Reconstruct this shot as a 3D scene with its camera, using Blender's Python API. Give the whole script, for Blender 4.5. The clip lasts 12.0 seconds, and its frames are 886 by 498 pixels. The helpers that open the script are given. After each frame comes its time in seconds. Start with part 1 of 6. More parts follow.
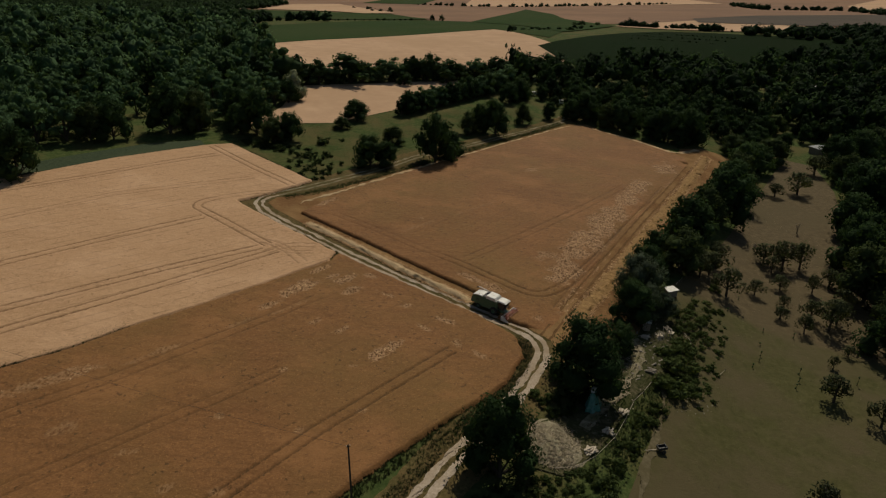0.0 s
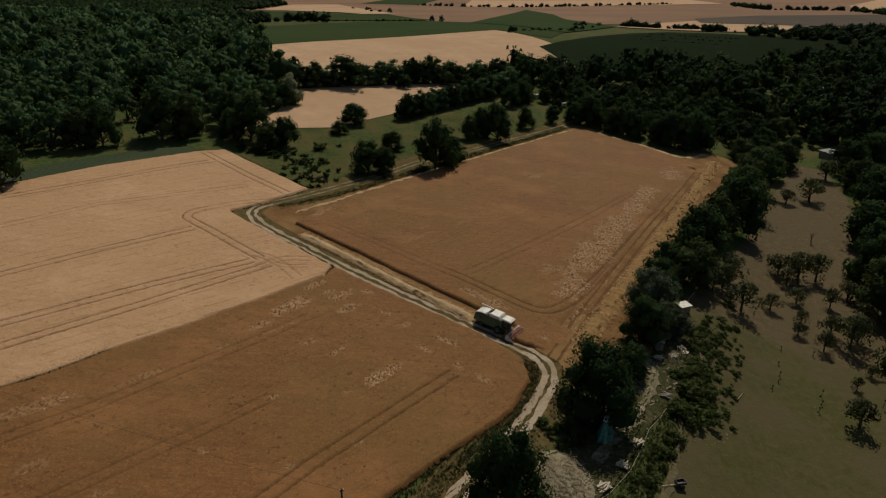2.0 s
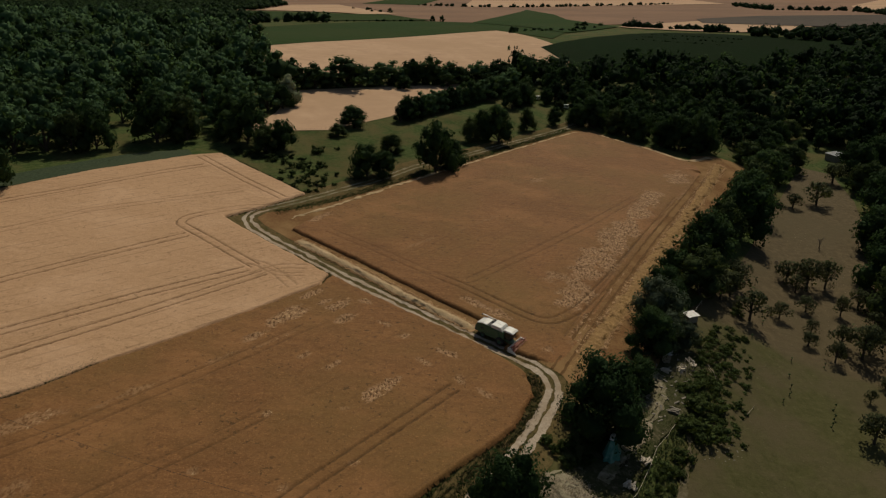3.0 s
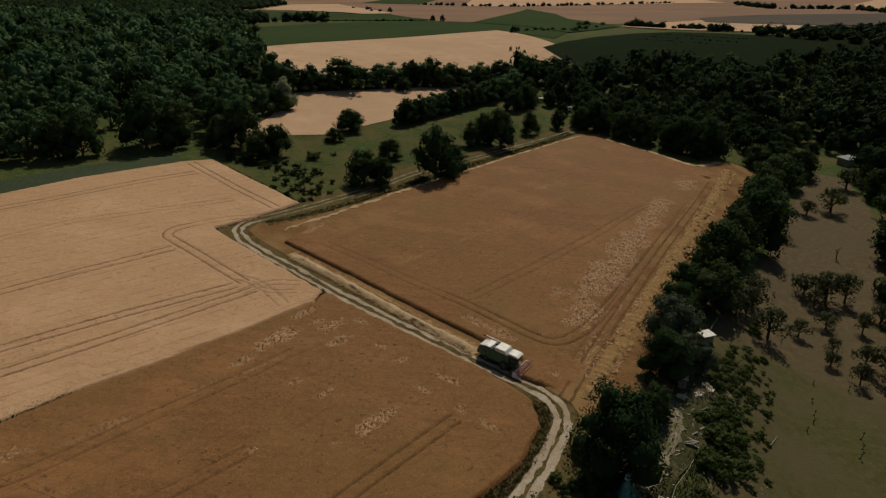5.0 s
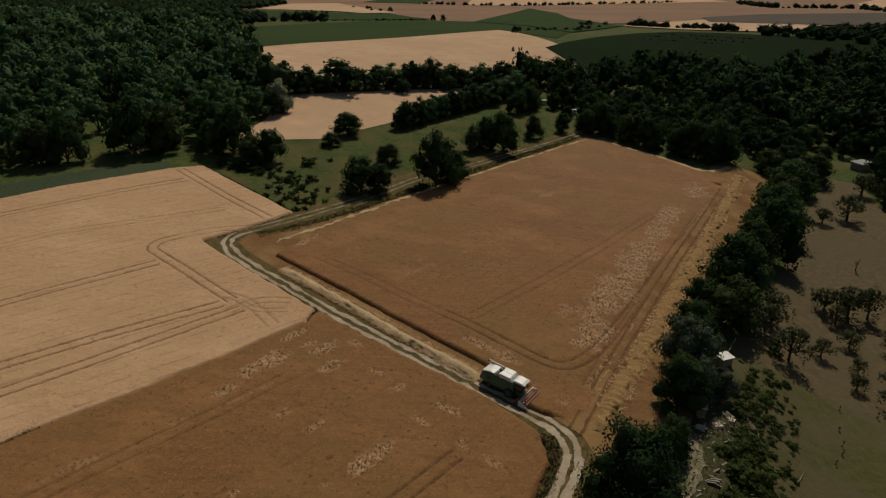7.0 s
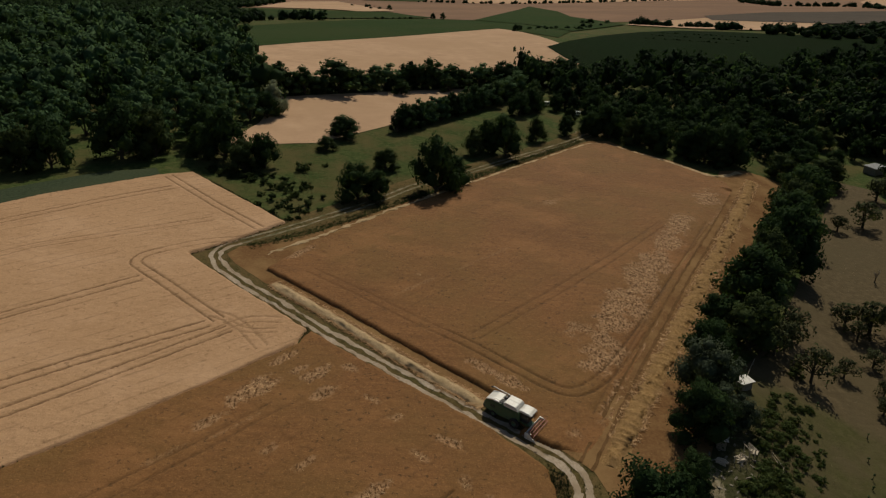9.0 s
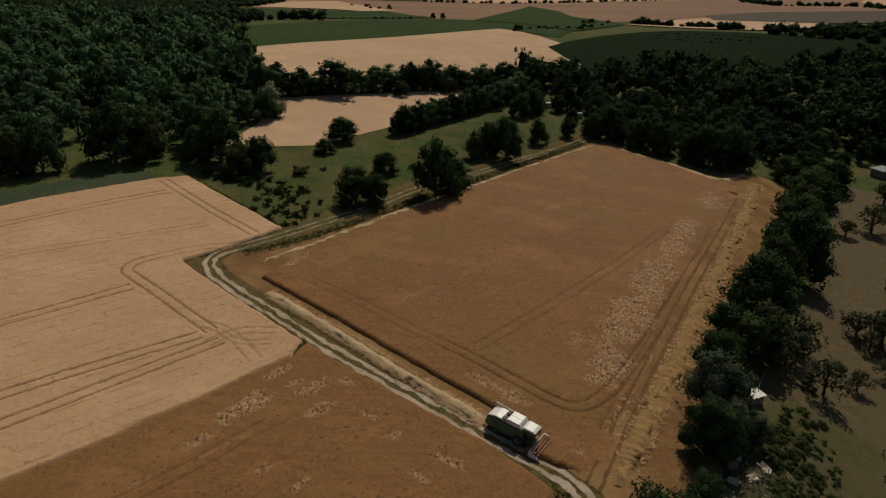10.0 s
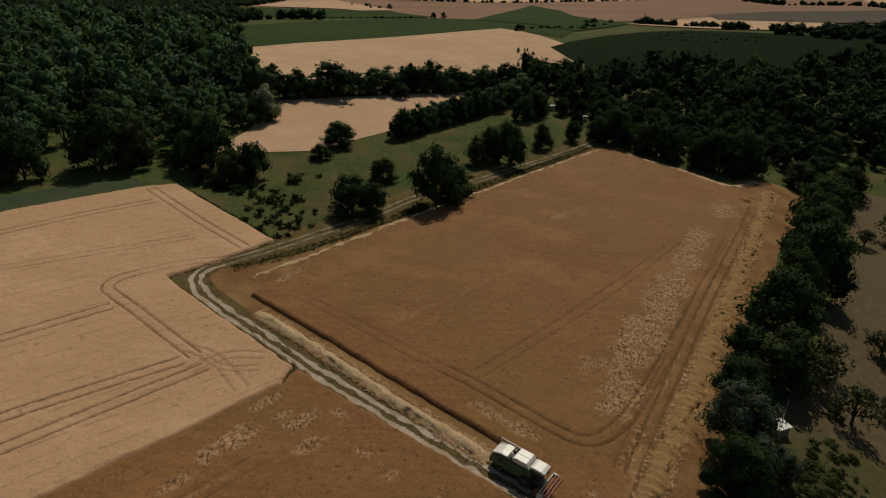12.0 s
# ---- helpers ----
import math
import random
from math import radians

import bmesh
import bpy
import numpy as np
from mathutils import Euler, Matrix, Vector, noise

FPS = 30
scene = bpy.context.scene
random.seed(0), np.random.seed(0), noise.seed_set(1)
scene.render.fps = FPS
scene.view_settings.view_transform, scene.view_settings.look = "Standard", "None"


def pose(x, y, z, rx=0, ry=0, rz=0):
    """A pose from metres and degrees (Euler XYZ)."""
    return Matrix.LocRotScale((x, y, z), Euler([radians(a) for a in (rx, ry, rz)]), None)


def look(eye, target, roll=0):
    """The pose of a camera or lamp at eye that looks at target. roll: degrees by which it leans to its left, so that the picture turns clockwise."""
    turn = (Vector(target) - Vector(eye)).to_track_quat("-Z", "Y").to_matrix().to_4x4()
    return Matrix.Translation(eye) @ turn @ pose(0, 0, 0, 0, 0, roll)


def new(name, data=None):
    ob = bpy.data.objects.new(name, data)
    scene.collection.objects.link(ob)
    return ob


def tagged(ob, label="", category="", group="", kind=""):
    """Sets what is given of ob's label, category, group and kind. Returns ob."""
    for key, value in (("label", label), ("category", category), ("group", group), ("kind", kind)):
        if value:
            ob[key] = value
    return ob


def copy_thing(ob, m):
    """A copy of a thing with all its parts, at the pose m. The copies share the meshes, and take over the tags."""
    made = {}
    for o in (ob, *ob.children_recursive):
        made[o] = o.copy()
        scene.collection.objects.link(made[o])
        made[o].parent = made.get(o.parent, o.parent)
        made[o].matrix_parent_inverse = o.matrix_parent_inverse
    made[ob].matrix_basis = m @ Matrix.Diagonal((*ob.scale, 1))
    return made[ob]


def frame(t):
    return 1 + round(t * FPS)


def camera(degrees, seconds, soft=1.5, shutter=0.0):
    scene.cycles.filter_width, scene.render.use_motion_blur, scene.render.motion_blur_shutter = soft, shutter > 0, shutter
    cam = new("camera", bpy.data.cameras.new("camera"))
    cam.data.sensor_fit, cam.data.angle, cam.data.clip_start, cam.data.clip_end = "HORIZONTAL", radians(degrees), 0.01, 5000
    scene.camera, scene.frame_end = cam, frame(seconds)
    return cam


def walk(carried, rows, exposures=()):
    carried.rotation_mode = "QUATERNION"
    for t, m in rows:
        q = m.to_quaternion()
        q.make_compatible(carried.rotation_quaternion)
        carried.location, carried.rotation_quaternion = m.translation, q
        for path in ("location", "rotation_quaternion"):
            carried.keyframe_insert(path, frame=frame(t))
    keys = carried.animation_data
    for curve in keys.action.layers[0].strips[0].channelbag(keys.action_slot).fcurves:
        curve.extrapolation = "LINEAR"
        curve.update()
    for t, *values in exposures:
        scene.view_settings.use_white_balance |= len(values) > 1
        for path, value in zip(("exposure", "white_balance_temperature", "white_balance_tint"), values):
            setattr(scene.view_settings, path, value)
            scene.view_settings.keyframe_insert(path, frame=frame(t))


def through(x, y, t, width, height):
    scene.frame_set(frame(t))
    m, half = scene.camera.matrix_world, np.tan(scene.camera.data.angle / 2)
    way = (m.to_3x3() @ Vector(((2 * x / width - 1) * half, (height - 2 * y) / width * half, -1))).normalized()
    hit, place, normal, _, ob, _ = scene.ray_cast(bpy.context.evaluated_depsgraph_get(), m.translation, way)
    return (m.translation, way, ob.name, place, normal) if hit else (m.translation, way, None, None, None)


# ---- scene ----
cam = camera(68.0, 12.0, 1.2)
PATH = [
    (0, (1.166, -7.256, 51.236), (1.205, -5.394, 50.505), -0.1),
    (0.5, (1.06, -5.544, 51.268), (1.1, -3.683, 50.537), -0.1),
    (1, (1.034, -3.625, 51.282), (1.074, -1.764, 50.552), -0.1),
    (1.5, (1.061, -1.759, 51.281), (1.101, 0.102, 50.55), -0.1),
    (2, (1.119, 0.273, 51.289), (1.158, 2.135, 50.559), -0.2),
    (2.5, (1.219, 2.287, 51.32), (1.257, 4.149, 50.59), -0.2),
    (3, (1.311, 4.403, 51.389), (1.348, 6.265, 50.659), -0.2),
    (5, (1.582, 12.641, 51.516), (1.617, 14.502, 50.784), -0.3),
    (5.5, (1.674, 14.715, 51.509), (1.709, 16.575, 50.776), -0.3),
    (6, (1.706, 16.912, 51.496), (1.741, 18.772, 50.763), -0.3),
    (6.5, (1.763, 18.966, 51.473), (1.796, 20.826, 50.739), -0.3),
    (7, (1.797, 21.114, 51.465), (1.83, 22.974, 50.731), -0.3),
    (9, (1.836, 29.121, 51.601), (1.87, 30.979, 50.862), -0.3),
    (9.5, (1.828, 31.14, 51.609), (1.862, 32.997, 50.869), -0.3),
    (10, (1.864, 33.158, 51.62), (1.898, 35.016, 50.88), -0.3),
    (10.5, (1.918, 35.208, 51.613), (1.951, 37.065, 50.872), -0.3),
    (11, (1.923, 37.252, 51.601), (1.956, 39.109, 50.86), -0.3),
    (11.5, (1.952, 39.325, 51.614), (1.984, 41.182, 50.873), -0.3),
    (12, (2.035, 41.381, 51.645), (2.067, 43.238, 50.903), -0.3),
]
walk(cam, [(t, look(eye, aim, roll)) for t, eye, aim, roll in PATH],
     ((0, -0.84, 6900, 6), (12, -0.84, 6900, 6)))

# ---- light ----
SUN_AZ, SUN_EL = radians(19), radians(53)   # from +y towards +x, above the horizon
world = bpy.data.worlds.new("sky")
scene.world = world
world.use_nodes = True
_sky = world.node_tree.nodes.new("ShaderNodeTexSky")
_sky.sky_type, _sky.sun_disc = "NISHITA", False
_sky.sun_elevation, _sky.sun_rotation = SUN_EL, SUN_AZ
world.node_tree.nodes["Background"].inputs[1].default_value = 0.06
world.node_tree.links.new(_sky.outputs[0], world.node_tree.nodes["Background"].inputs[0])
sun = new("sun", bpy.data.lights.new("sun", "SUN"))
sun.data.energy, sun.data.angle, sun.data.color = 3.95, radians(0.5), (1.0, 0.93, 0.82)
sun_dir = Vector((math.sin(SUN_AZ) * math.cos(SUN_EL), math.cos(SUN_AZ) * math.cos(SUN_EL), math.sin(SUN_EL)))
sun.matrix_world = Matrix.Translation((60, 200, 150)) @ sun_dir.to_track_quat("Z", "Y").to_matrix().to_4x4()



# ---- the lie of the land ----
def smooth(a, b, v):
    k = np.clip((np.asarray(v, float) - a) / (b - a), 0, 1)
    return k * k * (3 - 2 * k)


def land(x, y):
    """Height of the ground: a hillside that falls to the right and towards the viewer, a dip below the hedge, rolling country beyond."""
    x, y = np.asarray(x, float), np.asarray(y, float)
    yy = np.where(y < 300, y, 300 + 130 * (1 - np.exp(-(np.maximum(y, 300) - 300) / 130)))
    xx = 220 * np.tanh(x / 220)
    z = -0.087 * xx + 0.0817 * yy - 16.0
    z = z - 4.5 * smooth(0, 28, x - 45 - 0.45 * (y - 110)) * (1 - smooth(260, 420, y))
    far = smooth(350, 600, y)
    return z * (1 - far) + (19.5 - 0.02 * xx) * far + 6 * smooth(1200, 2600, y)


def ground_z(x, y):
    return float(land(x, y))


# ---- materials ----
def material(name, build):
    m = bpy.data.materials.new(name)
    m.use_nodes = True
    nt = m.node_tree
    build(nt, nt.nodes["Principled BSDF"])
    return m


def node(nt, kind, **settings):
    n = nt.nodes.new("ShaderNode" + kind)
    for key, value in settings.items():
        n.inputs[key.replace("_", " ")].default_value = value
    return n


def where(nt):
    return nt.nodes.new("ShaderNodeNewGeometry").outputs["Position"]


def noise_node(nt, scale, detail=4.0, rough=0.6, vector=None):
    n = node(nt, "TexNoise", Scale=scale, Detail=detail, Roughness=rough)
    nt.links.new(vector or where(nt), n.inputs["Vector"])
    return n.outputs["Fac"]


def ramp(nt, fac, *stops):
    n = nt.nodes.new("ShaderNodeValToRGB")
    e = n.color_ramp.elements
    while len(e) < len(stops):
        e.new(0.5)
    for el, (pos, col) in zip(e, stops):
        el.position, el.color = pos, (*col, 1)
    nt.links.new(fac, n.inputs["Fac"])
    return n.outputs["Color"]


def blend(nt, fac, a, b, mode="MIX"):
    n = nt.nodes.new("ShaderNodeMix")
    n.data_type, n.blend_type = "RGBA", mode
    for socket, value in ((n.inputs[0], fac), (n.inputs[6], a), (n.inputs[7], b)):
        if isinstance(value, (int, float)):
            socket.default_value = value
        elif isinstance(value, tuple):
            socket.default_value = (*value, 1)
        else:
            nt.links.new(value, socket)
    return n.outputs[2]


def attr(nt, name):
    n = nt.nodes.new("ShaderNodeAttribute")
    n.attribute_name = name
    return n.outputs["Fac"]


def bump(nt, bsdf, fac, strength, distance):
    n = node(nt, "Bump", Strength=strength, Distance=distance)
    nt.links.new(fac, n.inputs["Height"])
    nt.links.new(n.outputs["Normal"], bsdf.inputs["Normal"])


def turned(nt, angle, sx, sy):
    """Positions turned about z and stretched, for streaks along the drill rows."""
    n = nt.nodes.new("ShaderNodeMapping")
    n.inputs["Rotation"].default_value = (0, 0, radians(angle))
    n.inputs["Scale"].default_value = (sx, sy, 1)
    nt.links.new(where(nt), n.inputs["Vector"])
    return n.outputs["Vector"]


def crop_material(name, dark, mid, light, straw, soil, rows, seams, tint, spots):
    def build(nt, b):
        fine = noise_node(nt, 2.2, 6, 0.7)
        wide = noise_node(nt, 0.035, 4, 0.6)
        streak = noise_node(nt, 1.0, 4, 0.65, turned(nt, rows, 0.06, 1.3))
        col = ramp(nt, fine, (0.34, dark), (0.52, mid), (0.7, light))
        col = blend(nt, ramp(nt, wide, (0.35, (0, 0, 0)), (0.7, (0.45,) * 3)), col, light)
        col = blend(nt, ramp(nt, noise_node(nt, 0.09, 5, 0.7), (0.45, (0, 0, 0)), (0.7, (0.42,) * 3)), col, dark)
        col = blend(nt, ramp(nt, streak, (0.4, (0, 0, 0)), (0.7, (0.6,) * 3)), col, dark)
        # greener and redder stretches of the crop
        col = blend(nt, ramp(nt, noise_node(nt, 0.022, 4, 0.65), (0.42, (0, 0, 0)), (0.62, (0.75,) * 3)), col, (mid[0] * (2 - tint), mid[1] * tint, mid[2]))
        col = blend(nt, ramp(nt, noise_node(nt, 0.05, 5, 0.7, turned(nt, rows + 30, 1.0, 1.6)), (0.5, (0, 0, 0)), (0.66, (0.7,) * 3)), col, (light[0], light[1] * 0.99, light[2]))
        # flecks of straw and dark gaps where plants have fallen
        col = blend(nt, ramp(nt, noise_node(nt, 3.4, 3, 0.7), (0.58, (0, 0, 0)), (0.65, (spots,) * 3)), col, tuple(1.12 * v for v in light))
        gaps = blend(nt, ramp(nt, noise_node(nt, 0.14, 3, 0.6), (0.38, (0.2,) * 3), (0.6, (1, 1, 1))), (0, 0, 0), ramp(nt, noise_node(nt, 1.3, 3, 0.6), (0.6, (0, 0, 0)), (0.66, (spots,) * 3)))
        col = blend(nt, gaps, col, soil)
        tangle = noise_node(nt, 2.0, 3, 0.62, turned(nt, rows - 50, 1.3, 0.9))
        laid = ramp(nt, tangle, (0.34, soil), (0.42, dark), (0.5, straw), (0.64, tuple(1.35 * v for v in straw)))
        col = blend(nt, attr(nt, "straw"), col, laid)
        # faint seams between the drill's passes
        wave = node(nt, "TexWave", Scale=0.115, Distortion=1.2, Detail=2.0, Detail_Scale=0.3)
        wave.bands_direction = "Y"
        nt.links.new(turned(nt, rows, 1.0, 1.0), wave.inputs["Vector"])
        seam = ramp(nt, wave.outputs["Fac"], (0.9, (0, 0, 0)), (1.0, (seams,) * 3))
        seam = blend(nt, ramp(nt, noise_node(nt, 0.25, 3, 0.6), (0.42, (0, 0, 0)), (0.62, (1, 1, 1))), (0, 0, 0), seam)
        col = blend(nt, seam, col, soil)
        col = blend(nt, attr(nt, "track"), col, soil)
        nt.links.new(col, b.inputs["Base Color"])
        b.inputs["Roughness"].default_value = 0.8
        b.inputs["Specular IOR Level"].default_value = 0.2
        bump(nt, b, noise_node(nt, 4.0, 4, 0.65), 0.8, 0.16)
    return material(name, build)


def ground_material(name, cols, scale=1.2, wide_scale=0.03, patch=None, rough=0.9, relief=0.1):
    def build(nt, b):
        col = ramp(nt, noise_node(nt, scale, 6, 0.7), (0.3, cols[0]), (0.52, cols[1]), (0.75, cols[2]))
        if patch:
            col = blend(nt, ramp(nt, noise_node(nt, wide_scale, 5, 0.6), (0.42, (0, 0, 0)), (0.62, (0.85,) * 3)), col, patch)
        nt.links.new(col, b.inputs["Base Color"])
        b.inputs["Roughness"].default_value = rough
        b.inputs["Specular IOR Level"].default_value = 0.04
        bump(nt, b, noise_node(nt, scale * 2.5, 5, 0.7), 0.7, relief)
    return material(name, build)


def leaf_material(name, dark, light, through=0.35, rough=0.8):
    """Foliage: each leaf takes its slope from the clump that it grows on, so that crowns round off softly."""
    def build(nt, b):
        info = nt.nodes.new("ShaderNodeObjectInfo").outputs["Random"]
        isl = nt.nodes.new("ShaderNodeNewGeometry").outputs["Random Per Island"]
        low, high = tuple(0.62 * a + 0.38 * b for a, b in zip(dark, light)), tuple(0.38 * a + 0.62 * b for a, b in zip(dark, light))
        col = ramp(nt, isl, (0.1, low), (0.9, high))
        col = blend(nt, ramp(nt, noise_node(nt, 0.6, 3, 0.6), (0.35, (0, 0, 0)), (0.7, (0.5,) * 3)), col, light)
        col = blend(nt, ramp(nt, noise_node(nt, 2.2, 3, 0.65), (0.42, (0.3,) * 3), (0.6, (0, 0, 0))), col, tuple(0.6 * v for v in dark))
        col = blend(nt, ramp(nt, noise_node(nt, 0.11, 2, 0.5), (0.4, (0, 0, 0)), (0.62, (0.75,) * 3)), col, tuple(0.6 * v for v in dark))
        col = blend(nt, ramp(nt, info, (0.0, (0, 0, 0)), (1.0, (0.6,) * 3)), col, (dark[0] * 1.1, dark[1], dark[2]))
        # wide lighter stretches put sunlit patches of canopy into the leaf colour
        col = blend(nt, ramp(nt, noise_node(nt, 0.034, 3, 0.6), (0.47, (0, 0, 0)), (0.64, (0.3,) * 3)), col, (light[0] * 1.05, light[1], light[2] * 0.95))
        nt.links.new(col, b.inputs["Base Color"])
        b.inputs["Roughness"].default_value = 0.8
        b.inputs["Specular IOR Level"].default_value = 0.08
        slope = nt.nodes.new("ShaderNodeAttribute")
        slope.attribute_name = "outward"
        turn = nt.nodes.new("ShaderNodeVectorTransform")
        turn.vector_type, turn.convert_from, turn.convert_to = "NORMAL", "OBJECT", "WORLD"
        nt.links.new(slope.outputs["Vector"], turn.inputs[0])
        back = nt.nodes.new("ShaderNodeBsdfTranslucent")
        nt.links.new(blend(nt, 1.0, col, (1.0, 0.95, 0.45), "MULTIPLY"), back.inputs["Color"])
        relief = node(nt, "Bump", Strength=rough, Distance=0.45)
        nt.links.new(noise_node(nt, 1.5, 4, 0.7), relief.inputs["Height"])
        nt.links.new(turn.outputs[0], relief.inputs["Normal"])
        for socket in (b.inputs["Normal"], back.inputs["Normal"]):
            nt.links.new(relief.outputs[0], socket)
        mix = nt.nodes.new("ShaderNodeMixShader")
        mix.inputs[0].default_value = through
        nt.links.new(b.outputs[0], mix.inputs[1])
        nt.links.new(back.outputs[0], mix.inputs[2])
        nt.links.new(mix.outputs[0], nt.nodes["Material Output"].inputs["Surface"])
    return material(name, build)


def plain(name, col, rough=0.5, metal=0.0, wear=None, scale=3.0, glass=0.0):
    """Painted metal, plastic, wood or glass with a little dirt and fading."""
    def build(nt, b):
        dirty = wear or tuple(0.6 * v for v in col)
        c = blend(nt, ramp(nt, noise_node(nt, scale, 5, 0.65), (0.45, (0, 0, 0)), (0.75, (0.7,) * 3)), col, dirty)
        nt.links.new(c, b.inputs["Base Color"])
        b.inputs["Roughness"].default_value, b.inputs["Metallic"].default_value = rough, metal
        b.inputs["Transmission Weight"].default_value = glass
        bump(nt, b, noise_node(nt, scale * 8, 3, 0.6), 0.25, 0.01)
    return material(name, build)


WHEAT = crop_material("pale_wheat", (0.41, 0.236, 0.118), (0.535, 0.318, 0.169), (0.615, 0.383, 0.219), (0.46, 0.28, 0.14), (0.1, 0.047, 0.018), -40, 0.3, 1.0, 0.35)
RYE = crop_material("ripe_rye", (0.158, 0.071, 0.023), (0.236, 0.106, 0.035), (0.318, 0.149, 0.054), (0.335, 0.193, 0.095), (0.08, 0.042, 0.015), -47, 0.2, 1.1, 0.75)
GRASS = ground_material("meadow_grass", ((0.034, 0.054, 0.015), (0.066, 0.09, 0.027), (0.125, 0.13, 0.05)), 0.7, 0.09, (0.12, 0.1, 0.04), 0.9, 0.25)


def meadow_mix():
    """Dry mown brown grass on the upper slope and olive green below the mowing edge, with ragged patches."""
    def build(nt, b):
        fine = noise_node(nt, 0.8, 6, 0.7)
        brown = ramp(nt, fine, (0.3, (0.083, 0.06, 0.029)), (0.52, (0.116, 0.085, 0.043)), (0.75, (0.165, 0.12, 0.064)))
        olive = ramp(nt, fine, (0.3, (0.056, 0.053, 0.015)), (0.52, (0.08, 0.074, 0.024)), (0.75, (0.113, 0.1, 0.039)))
        apart = nt.nodes.new("ShaderNodeSeparateXYZ")
        nt.links.new(where(nt), apart.inputs[0])
        shift = nt.nodes.new("ShaderNodeMath")
        shift.operation, shift.inputs[1].default_value = "MULTIPLY_ADD", 0.6
        nt.links.new(apart.outputs["X"], shift.inputs[0])
        nt.links.new(apart.outputs["Y"], shift.inputs[2])
        ragged = nt.nodes.new("ShaderNodeMath")
        ragged.operation, ragged.inputs[1].default_value = "MULTIPLY_ADD", 7.0
        nt.links.new(noise_node(nt, 0.12, 5, 0.65), ragged.inputs[0])
        nt.links.new(shift.outputs[0], ragged.inputs[2])
        span = node(nt, "MapRange", From_Min=162.0, From_Max=166.0)
        nt.links.new(ragged.outputs[0], span.inputs["Value"])
        col = blend(nt, span.outputs[0], olive, brown)
        col = blend(nt, ramp(nt, noise_node(nt, 0.04, 6, 0.68), (0.45, (0, 0, 0)), (0.6, (0.8,) * 3)), col, (0.106, 0.081, 0.04))
        nt.links.new(col, b.inputs["Base Color"])
        b.inputs["Roughness"].default_value = 0.9
        b.inputs["Specular IOR Level"].default_value = 0.15
        bump(nt, b, noise_node(nt, 2.0, 5, 0.7), 0.7, 0.15)
    return material("orchard_grass", build)


DRY_GRASS = meadow_mix()
STRAW_BLADES = leaf_material("straw_blades", (0.42, 0.265, 0.132), (0.74, 0.51, 0.29), 0.08, 0.1)
PALE_EARTH = ground_material("dry_trodden_earth", ((0.05, 0.048, 0.021), (0.09, 0.08, 0.04), (0.23, 0.19, 0.125)), 1.3, 0.16, (0.05, 0.056, 0.02), 0.9, 0.25)
STUBBLE = ground_material("stubble", ((0.14, 0.07, 0.03), (0.2, 0.105, 0.045), (0.28, 0.16, 0.07)), 2.0, 0.1, (0.3, 0.18, 0.08))
RUT_SOIL = ground_material("pressed_brown_soil", ((0.1, 0.053, 0.022), (0.145, 0.078, 0.033), (0.2, 0.11, 0.048)), 2.5, 0.4, (0.19, 0.105, 0.046))
STRAW = ground_material("loose_straw", ((0.36, 0.245, 0.135), (0.55, 0.39, 0.225), (0.72, 0.53, 0.33)), 3.0, 0.3, (0.46, 0.33, 0.18), 0.8, 0.2)
GOLD_STRAW = ground_material("yellow_straw", ((0.17, 0.095, 0.036), (0.35, 0.21, 0.088), (0.56, 0.365, 0.17)), 2.0, 0.5, (0.3, 0.18, 0.08), 0.8, 0.2)
FAR_WHEAT = ground_material("distant_wheat", ((0.48, 0.305, 0.19), (0.57, 0.37, 0.232), (0.63, 0.42, 0.268)), 0.1, 0.013, (0.49, 0.315, 0.19))
FAR_GREEN = ground_material("distant_green_crop", ((0.028, 0.05, 0.014), (0.036, 0.06, 0.018), (0.047, 0.071, 0.022)), 0.12, 0.012, (0.046, 0.062, 0.02), 1.0, 0.4)
DEEP_GREEN = ground_material("distant_maize", ((0.005, 0.014, 0.002), (0.007, 0.018, 0.003), (0.011, 0.024, 0.004)), 0.3, 0.012, (0.008, 0.016, 0.003), 1.0, 0.5)
# grey that puts cloud shade on the tan slope into the colour
CLOUD_SHADE = ground_material("distant_cloud_shade", ((0.085, 0.07, 0.056), (0.105, 0.087, 0.07), (0.13, 0.108, 0.087)), 0.08, 0.006, (0.12, 0.095, 0.074), 1.0, 0.3)
FAR_TAN = ground_material("distant_tan_stubble", ((0.25, 0.15, 0.095), (0.29, 0.175, 0.11), (0.33, 0.205, 0.13)), 0.05, 0.004, (0.22, 0.135, 0.09))
BEET = ground_material("beet_leaves", ((0.035, 0.05, 0.026), (0.055, 0.072, 0.04), (0.082, 0.1, 0.058)), 1.5, 0.04, (0.068, 0.08, 0.042))
GRAVEL = ground_material("track_gravel", ((0.36, 0.28, 0.2), (0.5, 0.4, 0.3), (0.62, 0.51, 0.39)), 2.5, 0.2, (0.36, 0.27, 0.18))
LEAF = leaf_material("leaves", (0.017, 0.039, 0.015), (0.044, 0.084, 0.029), 0.45)
LEAF_OLIVE = leaf_material("olive_leaves", (0.075, 0.15, 0.07), (0.18, 0.29, 0.135), 0.45)
LEAF_HEDGE = leaf_material("hedge_leaves", (0.03, 0.066, 0.024), (0.084, 0.14, 0.05), 0.45)
LEAF_SHRUB = leaf_material("bramble_leaves", (0.044, 0.074, 0.026), (0.125, 0.168, 0.062), 0.45)
LEAF_PALE = leaf_material("pale_leaves", (0.28, 0.33, 0.2), (0.52, 0.56, 0.4), 0.45)
BLADES = leaf_material("grass_blades", (0.065, 0.08, 0.026), (0.15, 0.15, 0.06), 0.1, 0.1)
